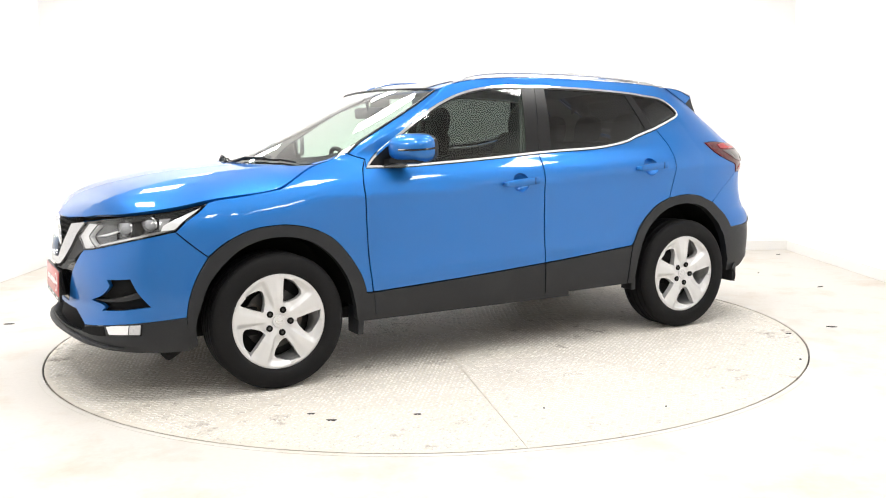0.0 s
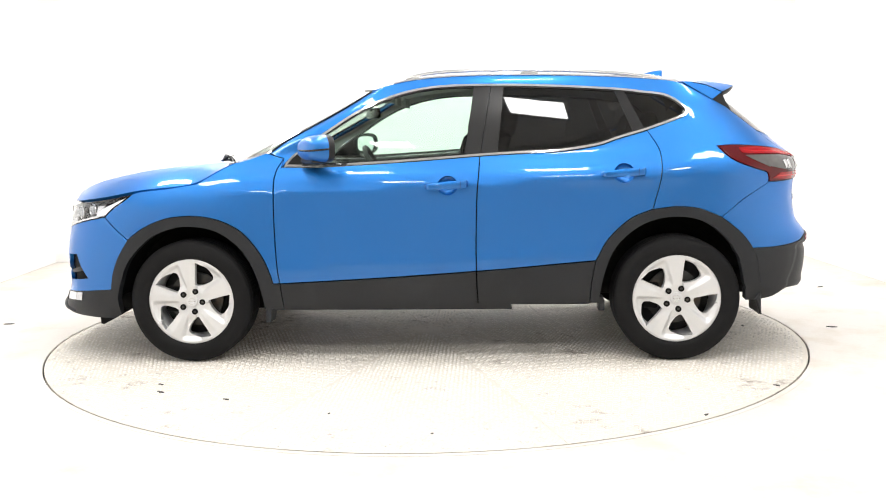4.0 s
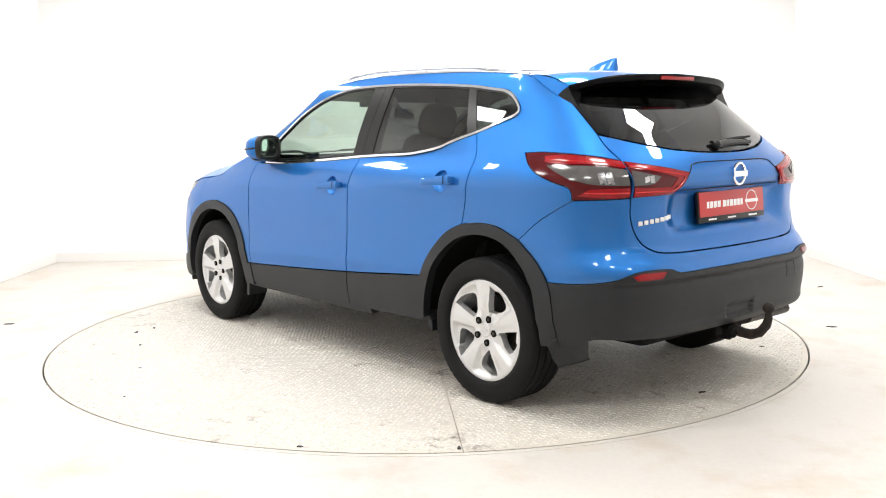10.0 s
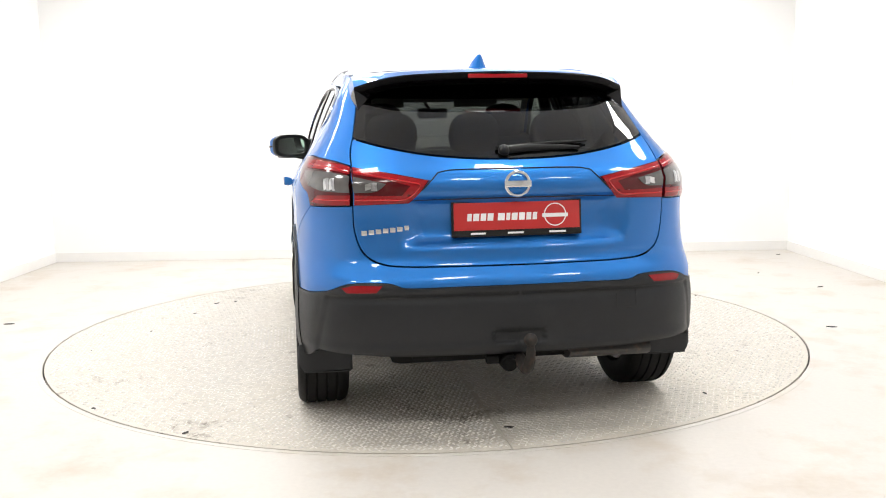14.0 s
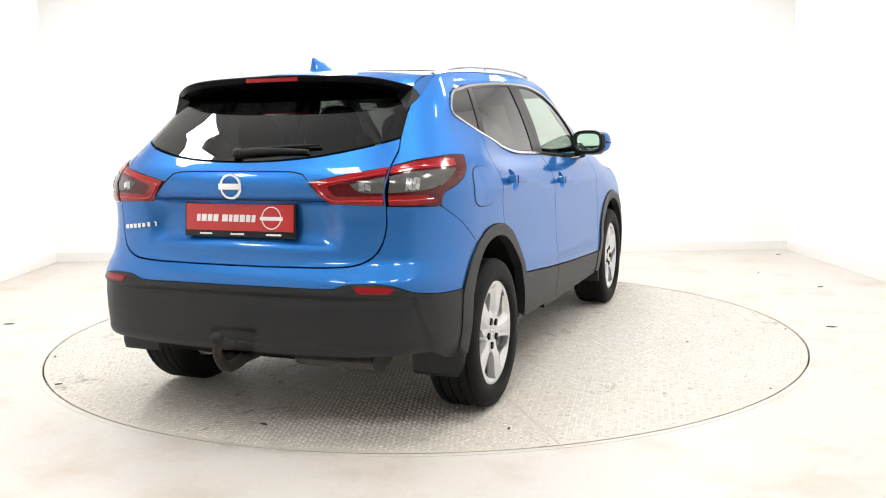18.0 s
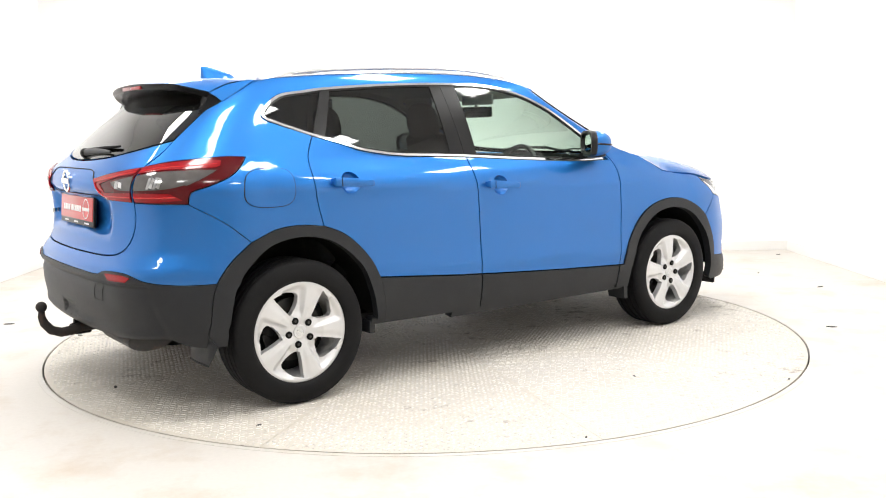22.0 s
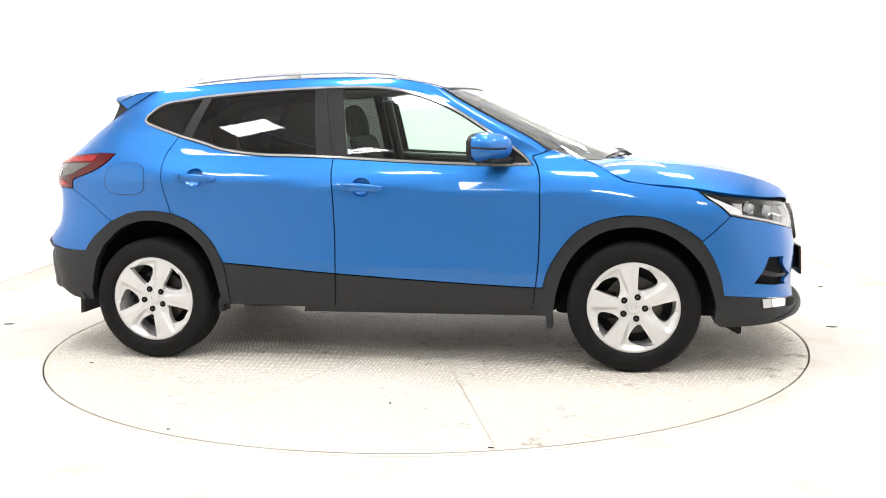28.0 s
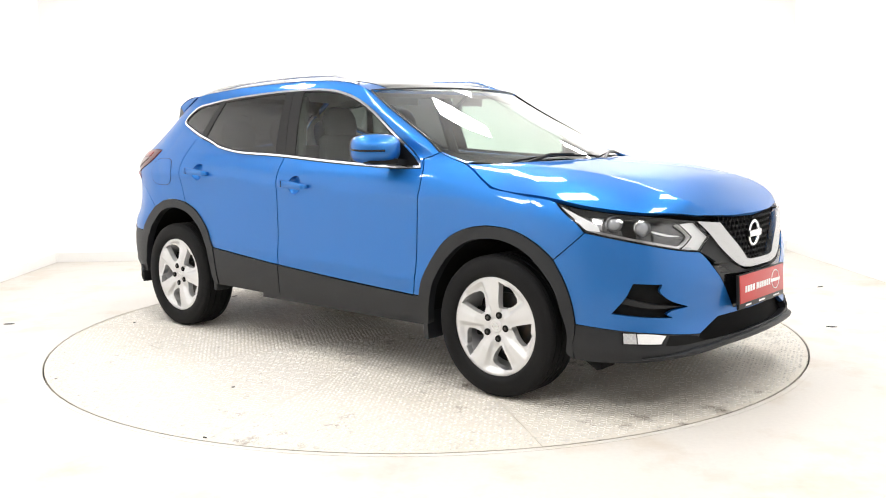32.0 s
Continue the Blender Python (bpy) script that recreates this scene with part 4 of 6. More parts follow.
# rear wiper
rear_wiper = new("rear_wiper")
rear_wiper.parent = car
bm = bmesh.new()
wp = low_at(np.array(R((.02, 1.168), (.10, 1.176), (.20, 1.178), (.30, 1.175))))
wp[:, 1] = (.03, -.06, -.17, -.29)
wq = [(x - .012, y, z + .004) for x, y, z in wp]
tube(bm, wq, [.017, .016, .012, .007], n=12, up=(1, 0, 0), flat=.7)
bmesh.ops.create_uvsphere(bm, u_segments=16, v_segments=10, radius=.024, matrix=Matrix.Translation((wq[0][0] + .004, wq[0][1], wq[0][2])))
part("wiper_arm", bm, trim_black, rear_wiper)
bm = bmesh.new()
wb = low_at(np.array(R((.0, 1.174), (.12, 1.178), (.25, 1.187), (.34, 1.194))))
wb[:, 1] = (.06, -.06, -.19, -.33)
tube(bm, [(x - .008, y, z + .010) for x, y, z in wb], [.008, .013, .011, .006], n=10, flat=.8)
part("wiper_blade", bm, rubber, rear_wiper)

# tail lamps: an outer half on the body, an inner half on the tailgate
for s in (1, -1):
    lamp = new("tail_light")
    lamp.parent = car
    outer = closed_outline([SU(*LAMP_LOW), SU((-1.533, 1.152), (-1.62, 1.156), (-1.70, 1.152)) + R((.700, 1.138), (.646, 1.121)), R((.646, 1.121), (.650, 1.04), (.649, .964)), R((.649, .964), (.72, .960)) + S((-1.808, .956))])
    inner = closed_outline([R((.638, 1.118), (.56, 1.105), (.463, 1.088), (.338, 1.064)), R((.338, 1.064), (.375, 1.02), (.425, .972)), R((.425, .972), (.53, .968), (.637, .964)), R((.637, .964), (.638, 1.04), (.638, 1.118))])
    sheet("outer_lens", outer, up_at, dark_red, lamp, side=s, offset=.004, fold=.02, gap=.003, step=.025, label="red outer lens")
    sheet("inner_lens", inner, low_at, dark_red, lamp, side=s, offset=.004, fold=.02, gap=.003, step=.025, label="red inner lens")
    # bright red light guides and the smoked middle
    p = closed_outline([R((.642, 1.112), (.70, 1.126)) + SU((-1.72, 1.140), (-1.648, 1.136)), SU((-1.648, 1.136), (-1.66, 1.112), (-1.72, 1.106)), SU((-1.72, 1.106)) + R((.72, 1.100), (.648, 1.086))])
    sheet("light_guide", p, up_at, red_lens, lamp, side=s, offset=.007, fold=.003, step=.03)
    p = closed_outline([R((.648, 1.078), (.72, 1.092)) + SU((-1.78, 1.097), (-1.676, 1.097)), SU((-1.676, 1.097), (-1.74, 1.066), (-1.81, 1.036)), SU((-1.82, 1.038), (-1.87, 1.026)) + R((.735, 1.020), (.650, 1.018))])
    sheet("smoked_insert", p, up_at, smoke_lens, lamp, side=s, offset=.007, fold=.003, step=.03)
    p = closed_outline([R((.649, 1.008), (.73, 1.006)) + S((-1.876, 1.004)), S((-1.876, 1.004), (-1.828, .975)), S((-1.828, .975)) + R((.72, .968), (.650, .971))])
    sheet("light_guide", p, up_at, red_lens, lamp, side=s, offset=.007, fold=.003, step=.03)
    p = closed_outline([R((.632, 1.110), (.56, 1.097), (.463, 1.080), (.352, 1.060)), R((.352, 1.060), (.382, 1.020), (.428, .978)), R((.428, .978), (.53, .974), (.632, .970)), R((.632, .970), (.632, 1.008)), R((.632, 1.008), (.53, 1.006), (.452, 1.006)), R((.452, 1.006), (.420, 1.042)), R((.420, 1.042), (.52, 1.067), (.632, 1.086))])
    sheet("light_guide", p, low_at, red_lens, lamp, side=s, offset=.007, fold=.003, step=.025)
    p = closed_outline([R((.634, 1.076), (.57, 1.063), (.512, 1.050)), R((.512, 1.050), (.545, 1.024), (.634, 1.017)), R((.634, 1.017), (.634, 1.076))])
    sheet("smoked_insert", p, low_at, smoke_lens, lamp, side=s, offset=.007, fold=.003, step=.025)
    # ribbed reflectors behind the smoked lenses
    for y0, y1, z0, z1, n, at in ((.702, .744, 1.024, 1.070, 4, up_at), (.545, .592, 1.026, 1.054, 2, low_at)):
        for i in range(n):
            ya, yb = y0 + (y1 - y0) * (i + .04) / n, y0 + (y1 - y0) * (i + .94) / n
            up = .006 * (i % 2)
            q = closed_outline([R((ya, z0 + up), (yb, z0)), R((yb, z0), (yb, z1 - up)), R((yb, z1 - up), (ya, z1)), R((ya, z1), (ya, z0 + up))], .012)
            sheet("reflector_rib", q, at, lamp_chrome if i % 2 else lamp_rib, lamp, side=s, offset=.0085, fold=.002, step=.03, label="bright ribbed reflector")
    # thin bright lines along the red guides
    for line, at in ((R((.648, 1.099), (.70, 1.112)) + SU((-1.72, 1.122), (-1.66, 1.126)), up_at), (R((.651, .988), (.73, .987)) + S((-1.85, .988)), up_at),
                     (R((.630, 1.098), (.56, 1.084), (.463, 1.066), (.385, 1.050), (.378, 1.044), (.398, 1.018), (.436, .991), (.53, .989), (.630, .988)), low_at)):
        q = at(np.array(curve_through(line, .015)))
        bm = bmesh.new()
        tube(bm, [(x - .008, s * (y + .003), z) for x, y, z in q], .0034, n=6)
        part("guide_line", bm, bright_red, lamp, "thin bright red light line")

# rear bumper and its cladding
def ease(v):
    v = np.clip(v, 0, 1)
    return v * v * (3 - 2 * v)


def clad_at(p):
    """The tail, sunk between its corner ridges below a narrow ledge, with a pocket above the tow bar."""
    q = low_at(p)
    y, z = np.abs(q[:, 1]), q[:, 2]
    ridge = .762 + .205 * (.61 - z)
    q[:, 0] += .013 * ease((ridge - y) / .026) * ease((.624 - z) / .016)
    q[:, 0] += .016 * ease((.112 - y) / .014) * ease((z - .402) / .012) * ease((.480 - z) / .030)
    return q


CLAD_TOP = [(.744, .634), (.700, .655), (.660, .666), (.55, .669), (.500, .664), (.465, .650), (.25, .648), (0, .648)]
poly = closed_outline([S(*ARCH_R2), S((-1.719, .608), (-1.866, .613)) + R(*CLAD_TOP), middle(.648, .721, True), R(*SEAM[2:][::-1]), R((.643, .964), (.72, .960)) + S((-1.808, .956)), S((-1.808, .956), (-1.663, .867), (-1.552, .777))])
rear_bumper = sheet("rear_bumper", poly, low_at, paint, car, both=True, gap=.0016, fold=.02)
# added black backing that stops light at the bumper's gaps
sheet("bumper_light_stop", poly, low_at, under, rear_bumper, both=True, offset=-.035, fold=0, step=.06)
poly = closed_outline([S((-1.719, .608), (-1.866, .613)) + R(*CLAD_TOP), middle(.648, .372, True), R((0, .372), (.20, .373), (.35, .375), (.65, .380), (.76, .385)) + S((-1.914, .380), (-1.84, .345), (-1.764, .330)), S((-1.764, .330), (-1.753, .466), (-1.719, .608))])
sheet("bumper_cladding", poly, clad_at, plastic, rear_bumper, both=True, offset=.005, gap=.001, fold=.05, step=.0105, label="matt black lower bumper cladding")
poly = closed_outline([R((.66, .384), (.30, .380), (0, .378)), middle(.378, .352, True), R((0, .352), (.30, .354), (.58, .362), (.66, .384))])
sheet("bumper_lip", poly, low_at, trim_black, rear_bumper, both=True, offset=-.02, fold=.08)
for s in (1, -1):
    p = closed_outline([R((.692, .648), (.66, .657), (.54, .658)), R((.54, .658), (.565, .634)), R((.565, .634), (.675, .632)), R((.675, .632), (.692, .648))])
    sheet("reflector", p, low_at, red_lens, rear_bumper, side=s, offset=.009, fold=.006, step=.03, label="red bumper reflector")
p = closed_outline([R((.405, .602), (.49, .602)), R((.49, .602), (.49, .533)), R((.49, .533), (.405, .533)), R((.405, .533), (.405, .602))])
q = clad_at(p)
bm = bmesh.new()
tube(bm, [(x - .0056, -y, z) for x, y, z in q] + [(q[0][0] - .0056, -q[0][1], q[0][2])], .0014, n=5)
part("tow_eye_cover", bm, seam_dark, rear_bumper, "outline of a small square cover")

# tow bar
tow = new("tow_bar")
tow.parent = car
bm = bmesh.new()
tube(bm, [(-1.95, -.01, .335), (-2.06, -.01, .335), (-2.11, -.01, .322), (-2.16, -.01, .318), (-2.205, -.01, .335), (-2.235, -.01, .372), (-2.245, -.01, .405), (-2.243, -.01, .43)], [.026, .026, .024, .023, .022, .021, .018, .015], n=12, up=(0, 1, 0))
part("neck", bm, rust, tow, "curved rusty tow neck")
bm = bmesh.new()
bmesh.ops.create_uvsphere(bm, u_segments=20, v_segments=12, radius=.026, matrix=Matrix.Translation((-2.243, -.01, .452)))
part("ball", bm, rust, tow, "rusty tow ball")
bm = bmesh.new()
tube(bm, [(-2.015, .035, .325), (-2.085, .035, .322)], [.036, .034], n=18, up=(0, 0, 1))
tube(bm, [(-2.085, .035, .322), (-2.105, .035, .322)], [.026, .022], n=18, up=(0, 0, 1))
part("socket", bm, under, tow, "round black locking knob")
bm = bmesh.new()
box(bm, (-2.07, .075, .318), (-2.03, .125, .352), .006)
part("trailer_plug", bm, under, tow, "black trailer plug")
bm = bmesh.new()
box(bm, (-2.0, -.42, .335), (-1.92, .42, .385), .01)
part("cross_beam", bm, under, tow)

# front bumper
HEAD_LOW = F((.458, .711), (.56, .724), (.684, .752)) + S((1.853, .795), (1.795, .806))
vent = closed_outline([S((1.920, .464)) + F((.777, .532), (.758, .594)), F((.758, .594), (.665, .586)), F((.665, .586), (.676, .562), (.630, .515), (.532, .479)), F((.532, .479), (.618, .468), (.640, .455), (.612, .438)), F((.612, .438), (.72, .448)) + S((1.920, .464))])
LOW_EDGE = S((1.768, .407)) + F((.800, .392), (.70, .377), (.58, .362), (.475, .352))
poly = closed_outline([LOW_EDGE, F((.475, .352), (.337, .410)), F((.337, .410), (.17, .412), (0, .412)), middle(.412, .442), F((0, .442), (.215, .434)), F((.215, .434), (.299, .54), (.341, .590), (.392, .645)), F((.392, .645), (.424, .682), (.458, .711)), HEAD_LOW, S((1.795, .806), (1.658, .682)), S(*ARCH_F2)])
front_bumper = sheet("front_bumper", poly, low_at, paint, car, both=True, gap=.0014, fold=.02, holes=[vent])
pair("air_vent", inset(vent, -.01), low_at, under, offset=-.030, fold=0, parents=[front_bumper, front_bumper], label="black corner vent pocket")
blade = closed_outline([F((.776, .530), (.72, .508), (.65, .493), (.545, .481)), F((.545, .481), (.64, .478)), F((.64, .478), (.72, .486), (.786, .506)), F((.786, .506), (.776, .530))])
pair("vent_blade", blade, low_at, plastic, offset=-.010, fold=.015, step=.03, parents=[front_bumper, front_bumper])
poly2 = closed_outline([LOW_EDGE, F((.475, .352), (.505, .324)), F((.505, .324), (.42, .322), (.3, .320), (0, .326)), middle(.326, .290), F((0, .290), (.3, .284), (.61, .262)) + S((1.86, .245), (1.757, .245)), S((1.757, .245), (1.768, .407))])
sheet("bumper_cladding", poly2, low_at, plastic, front_bumper, both=True, offset=.003, gap=.001, fold=.04, label="matt black lower bumper cladding")
p = closed_outline([F((.53, .36), (.325, .425), (.17, .43), (0, .43)), middle(.43, .30), F((0, .30), (.3, .30), (.53, .315)), F((.53, .315), (.53, .36))])
sheet("lower_grille", p, low_at, deep_black, front_bumper, both=True, offset=-.035, fold=0, label="black lower intake")
bm = bmesh.new()
lip = low_at(np.array(curve_through(F((.74, .268), (.61, .278), (.3, .300), (0, .304)), .03)))
pts = [(x + .006, y + .002, z) for x, y, z in lip]
line = pts + [(x, -y, z) for x, y, z in pts[::-1][1:]]
tube(bm, line, [.004 + .013 * min(1, min(i, len(line) - 1 - i) / 8) for i in range(len(line))], n=10, flat=.9)
part("bumper_lip", bm, plastic, front_bumper, "matt dark grey bumper lip")
for s in (1, -1):
    lamp = new("fog_light")
    lamp.parent = car
    tagged(lamp, "clear fog light in the black cladding")
    fog = closed_outline([F((.786, .384), (.70, .377), (.640, .366)), F((.640, .366), (.672, .326)), F((.672, .326), (.788, .332)), F((.788, .332), (.786, .384))])
    sheet("fog_housing", fog, low_at, gloss_black, lamp, side=s, offset=.0045, fold=.008, step=.025)
    q = closed_outline([F((.749, .378), (.70, .374), (.652, .364)), F((.652, .364), (.680, .331)), F((.680, .331), (.752, .335)), F((.752, .335), (.749, .378))])
    sheet("fog_lens", q, low_at, clear_white, lamp, side=s, offset=.0065, fold=.004, step=.025, label="white lens")
    q = closed_outline([F((.783, .381), (.752, .379)), F((.752, .379), (.755, .335)), F((.755, .335), (.785, .336)), F((.785, .336), (.783, .381))])
    sheet("fog_reflector", q, low_at, fog_facet, lamp, side=s, offset=.0065, fold=.004, step=.025, label="bright side reflector")
    # flat sheet on the cladding; the pocket's shade is put into its dark colour
    q = closed_outline([F((.636, .362), (.56, .356), (.50, .346)), F((.50, .346), (.462, .322)), F((.462, .322), (.58, .318), (.664, .322)), F((.664, .322), (.636, .362))])
    sheet("fog_pocket_shade", q, low_at, under, front_bumper, side=s, offset=.005, fold=.002, step=.03, label="flat black sheet drawn for the dark pocket beside the fog light")

# grille panel, bright V, mesh and slats
poly = closed_outline([F((0, .442), (.215, .434)), F((.215, .434), (.299, .54), (.341, .590), (.392, .645)), F((.392, .645), (.424, .682), (.458, .711)), F((.458, .711), (.385, .772), (.45, .845)), F((.45, .845), (.3, .842), (0, .842)), middle(.842, .442)])
grille = sheet("grille", poly, low_at, gloss_black, car, both=True, offset=-.048, fold=0, label="black honeycomb grille with a bright V")
p = closed_outline([F((.452, .711), (.392, .772), (.462, .848)), F((.462, .848), (.44, .845)), F((.44, .845), (.30, .70), (.235, .640), (.12, .596)), F((.12, .596), (.0, .594)), middle(.594, .580), F((0, .580), (.19, .585), (.30, .615), (.335, .642)), F((.335, .642), (.40, .685), (.452, .711))])
sheet("grille_frame", p, low_at, plastic, grille, both=True, offset=-.004, fold=.02)
p = closed_outline([F((.455, .842), (.40, .790), (.33, .715), (.235, .643), (.18, .621), (.125, .613), (0, .612)), middle(.612, .646), F((0, .646), (.105, .647), (.139, .653)), F((.139, .653), (.173, .690), (.230, .743), (.318, .828)), F((.318, .828), (.455, .842))])
sheet("bright_v", p, low_at, satin_v, grille, both=True, offset=.012, fold=.03, label="satin chrome V bar")
p = closed_outline([F((0, .446), (.211, .438)), F((.211, .438), (.295, .54), (.337, .590), (.386, .645)), F((.386, .645), (.335, .640), (.25, .600), (.15, .590), (0, .588)), middle(.588, .446)])
sheet("plate_surround", p, low_at, gloss_black, grille, both=True, offset=-.002, fold=.01, label="black plate surround")
bm = bmesh.new()
for i in range(-9, 10):
    for j in range(8):
        y, z = (i + .5 * (j % 2)) * .034, .660 + j * .0255
        edge = .138 + (z - .655) * 1.06 if z > .655 else .10
        if abs(y) < edge - .004 and z < .842:
            x = float(NOSE.place(abs(y) / .86, z)[0])
            a = [2 * math.pi * k / 6 + math.pi / 6 for k in range(6)]
            o = [bm.verts.new((x - .022, y + .0186 * math.cos(t), z + .0165 * math.sin(t))) for t in a]
            n = [bm.verts.new((x - .025, y + .0145 * math.cos(t), z + .0125 * math.sin(t))) for t in a]
            d = [bm.verts.new((x - .040, y + .0135 * math.cos(t), z + .0115 * math.sin(t))) for t in a]
            for k in range(6):
                bm.faces.new((o[k], o[(k + 1) % 6], n[(k + 1) % 6], n[k]))
                bm.faces.new((n[k], n[(k + 1) % 6], d[(k + 1) % 6], d[k]))
part("grille_mesh", bm, trim_black, grille, smooth=False)
for s in (1, -1):
    for k in range(3):
        z = .608 + .021 * k
        q = low_at(np.array(F((.268 + .004 * k, z - .006), (.31 + .010 * k, z), (.338 + .018 * k, z + .003))))
        bm = bmesh.new()
        tube(bm, [(x - .006, s * y, zz) for x, y, zz in q], .005, n=6)
        part("grille_slat", bm, trim_black, grille)
emblem(grille, 2.197, .757, .0625, True)
plate("number_plate", Matrix.Translation((2.248, -.004, .5135)) @ Euler((radians(90 - 3), 0, radians(90))).to_matrix().to_4x4(), car, .508, .146)
bm = bmesh.new()
box(bm, (2.14, -.15, .450), (2.238, .15, .580), .008)
part("plate_mount", bm, plastic, front_bumper)

# headlights
for s in (1, -1):
    lamp = new("headlight")
    lamp.parent = car
    top = S((1.636, .931), (1.786, .903)) + F((.669, .877), (.56, .862), (.462, .847))
    poly = closed_outline([top, F((.462, .847), (.385, .774)), F((.385, .774), (.458, .713)), HEAD_LOW, S((1.795, .806), (1.751, .849), (1.69, .89), (1.636, .931))])
    sheet("lamp_housing", poly, low_at, lamp_grey, lamp, side=s, offset=-.035, fold=0, step=.03, label="grey lamp housing")
    rim = sheet("lamp_rim", poly, low_at, gloss_black, lamp, side=s, offset=-.002, fold=.032, holes=[inset(poly, .008)], gap=.002, step=.03)
    sheet("lens", poly, low_at, lamp_glass, lamp, side=s, offset=.001, fold=.002, gap=.003, step=.03, label="clear lamp lens")
    p = closed_outline([F((.468, .840), (.394, .774), (.458, .718)), F((.458, .718), (.560, .738)), F((.560, .738), (.500, .779), (.552, .838)), F((.552, .838), (.468, .840))])
    sheet("day_light", p, low_at, clear_white, lamp, side=s, offset=-.008, fold=.02, step=.025, label="white daytime light chevron")
    p = closed_outline([F((.60, .788), (.538, .784), (.60, .797)), F((.60, .797), (.66, .816)), F((.66, .816), (.66, .810), (.60, .788))])
    sheet("light_guide", p, low_at, clear_white, lamp, side=s, offset=-.015, fold=.01, step=.025)
    p = closed_outline([S((1.655, .921), (1.70, .886), (1.757, .848), (1.80, .818), (1.86, .805)), S((1.86, .805), (1.845, .835), (1.77, .873), (1.655, .921))])
    sheet("day_light", p, low_at, clear_white, lamp, side=s, offset=-.006, fold=.02, step=.025, label="white daytime light strip")
    p = closed_outline([S((1.80, .818), (1.86, .802)) + F((.745, .779), (.68, .760), (.56, .733), (.50, .724)), F((.50, .724), (.50, .732)), F((.50, .732), (.56, .742), (.68, .770), (.745, .789)) + S((1.86, .812), (1.80, .818))])
    sheet("lamp_edge", p, low_at, lamp_chrome, lamp, side=s, offset=-.006, fold=.01, step=.03, label="bright lower lamp edge")
    p = closed_outline([S((1.806, .874), (1.858, .872)), S((1.858, .872), (1.862, .818)), S((1.862, .818), (1.842, .832), (1.806, .874))])
    sheet("side_reflector", p, low_at, lamp_chrome, lamp, side=s, offset=-.014, fold=.01, step=.03, label="bright side reflector")
    p = closed_outline([S((1.67, .920), (1.786, .896)) + F((.669, .870), (.58, .858)), F((.58, .858), (.60, .844)), F((.60, .844), (.669, .852)) + S((1.80, .880), (1.72, .902), (1.67, .920))])
    sheet("lamp_brow", p, low_at, gloss_black, lamp, side=s, offset=-.008, fold=.012, step=.03, label="black upper lamp edge")
    p = closed_outline([F((.572, .838), (.520, .781), (.575, .745)), F((.575, .745), (.66, .765)), F((.66, .765), (.655, .800), (.66, .838)), F((.66, .838), (.572, .838))])
    sheet("bowl_facet", p, low_at, lamp_grey, lamp, side=s, offset=-.024, fold=.004, step=.03, label="grey faceted reflector bowl")
    q = low_at(np.array(curve_through(F((.548, .842), (.520, .812), (.490, .780)), .012) + curve_through(F((.490, .778), (.520, .752), (.556, .730)), .012)))
    bm = bmesh.new()
    tube(bm, [(x - .004, s * y, z) for x, y, z in q], .0026, n=6)
    part("chevron_line", bm, gloss_black, lamp, "thin dark line inside the chevron")
    p = closed_outline([F((.748, .864), (.708, .860)), F((.708, .860), (.716, .772)), F((.716, .772), (.752, .780)), F((.752, .780), (.748, .864))])
    sheet("lamp_divider", p, low_at, deep_black, lamp, side=s, offset=-.032, fold=.004, step=.03, label="black wall between the lamp bowls")
    for y, z, r, n in ((.764, .842, .029, (.62, .78)), (.690, .824, .030, (.74, .67))):
        base = low_at(np.array(F((y, z))))[0]
        out = Vector((n[0], s * n[1], 0))
        m = Matrix.Translation(Vector((base[0], s * base[1], base[2])) - out * .034) @ out.to_track_quat("Z", "Y").to_matrix().to_4x4()
        bm = bmesh.new()
        lathe(bm, [(r * 1.30, -.006), (r * 1.30, .010), (r * 1.16, .015), (r * .98, .008), (r * .98, -.006)], 28, m, closed=True)
        pr = part("projector", bm, lamp_chrome, lamp, "bright projector ring")
        bm = bmesh.new()
        bmesh.ops.create_uvsphere(bm, u_segments=20, v_segments=10, radius=r * .97, matrix=m)
        part("projector_lens", bm, lamp_bulb, pr)

# arch cladding, liners and flaps
poly_f = closed_outline([S((.808, .300), (.823, .437)), S((.823, .437), (.862, .437)), S(*ARCH_F), S(*ARCH_F2), S((1.768, .407), (1.757, .245)), S((1.757, .245), (1.722, .27)), S(*ARCH_F_IN), S((.912, .298), (.808, .300))])
poly_r = closed_outline([S((-.858, .322), (-.868, .44), (-.889, .550)), S(*ARCH_R0), S(*ARCH_R1), S(*ARCH_R2), S((-1.719, .608), (-1.753, .466), (-1.764, .335)), S((-1.764, .335), (-1.686, .33)), S(*ARCH_R_IN[1:]), S((-.907, .343), (-.858, .322))])
for poly in (poly_f, poly_r):
    pair("arch_cladding", poly, low_at, plastic, offset=.009, fold=.045, gap=.001, step=.03, label="matt black wheel arch cladding")
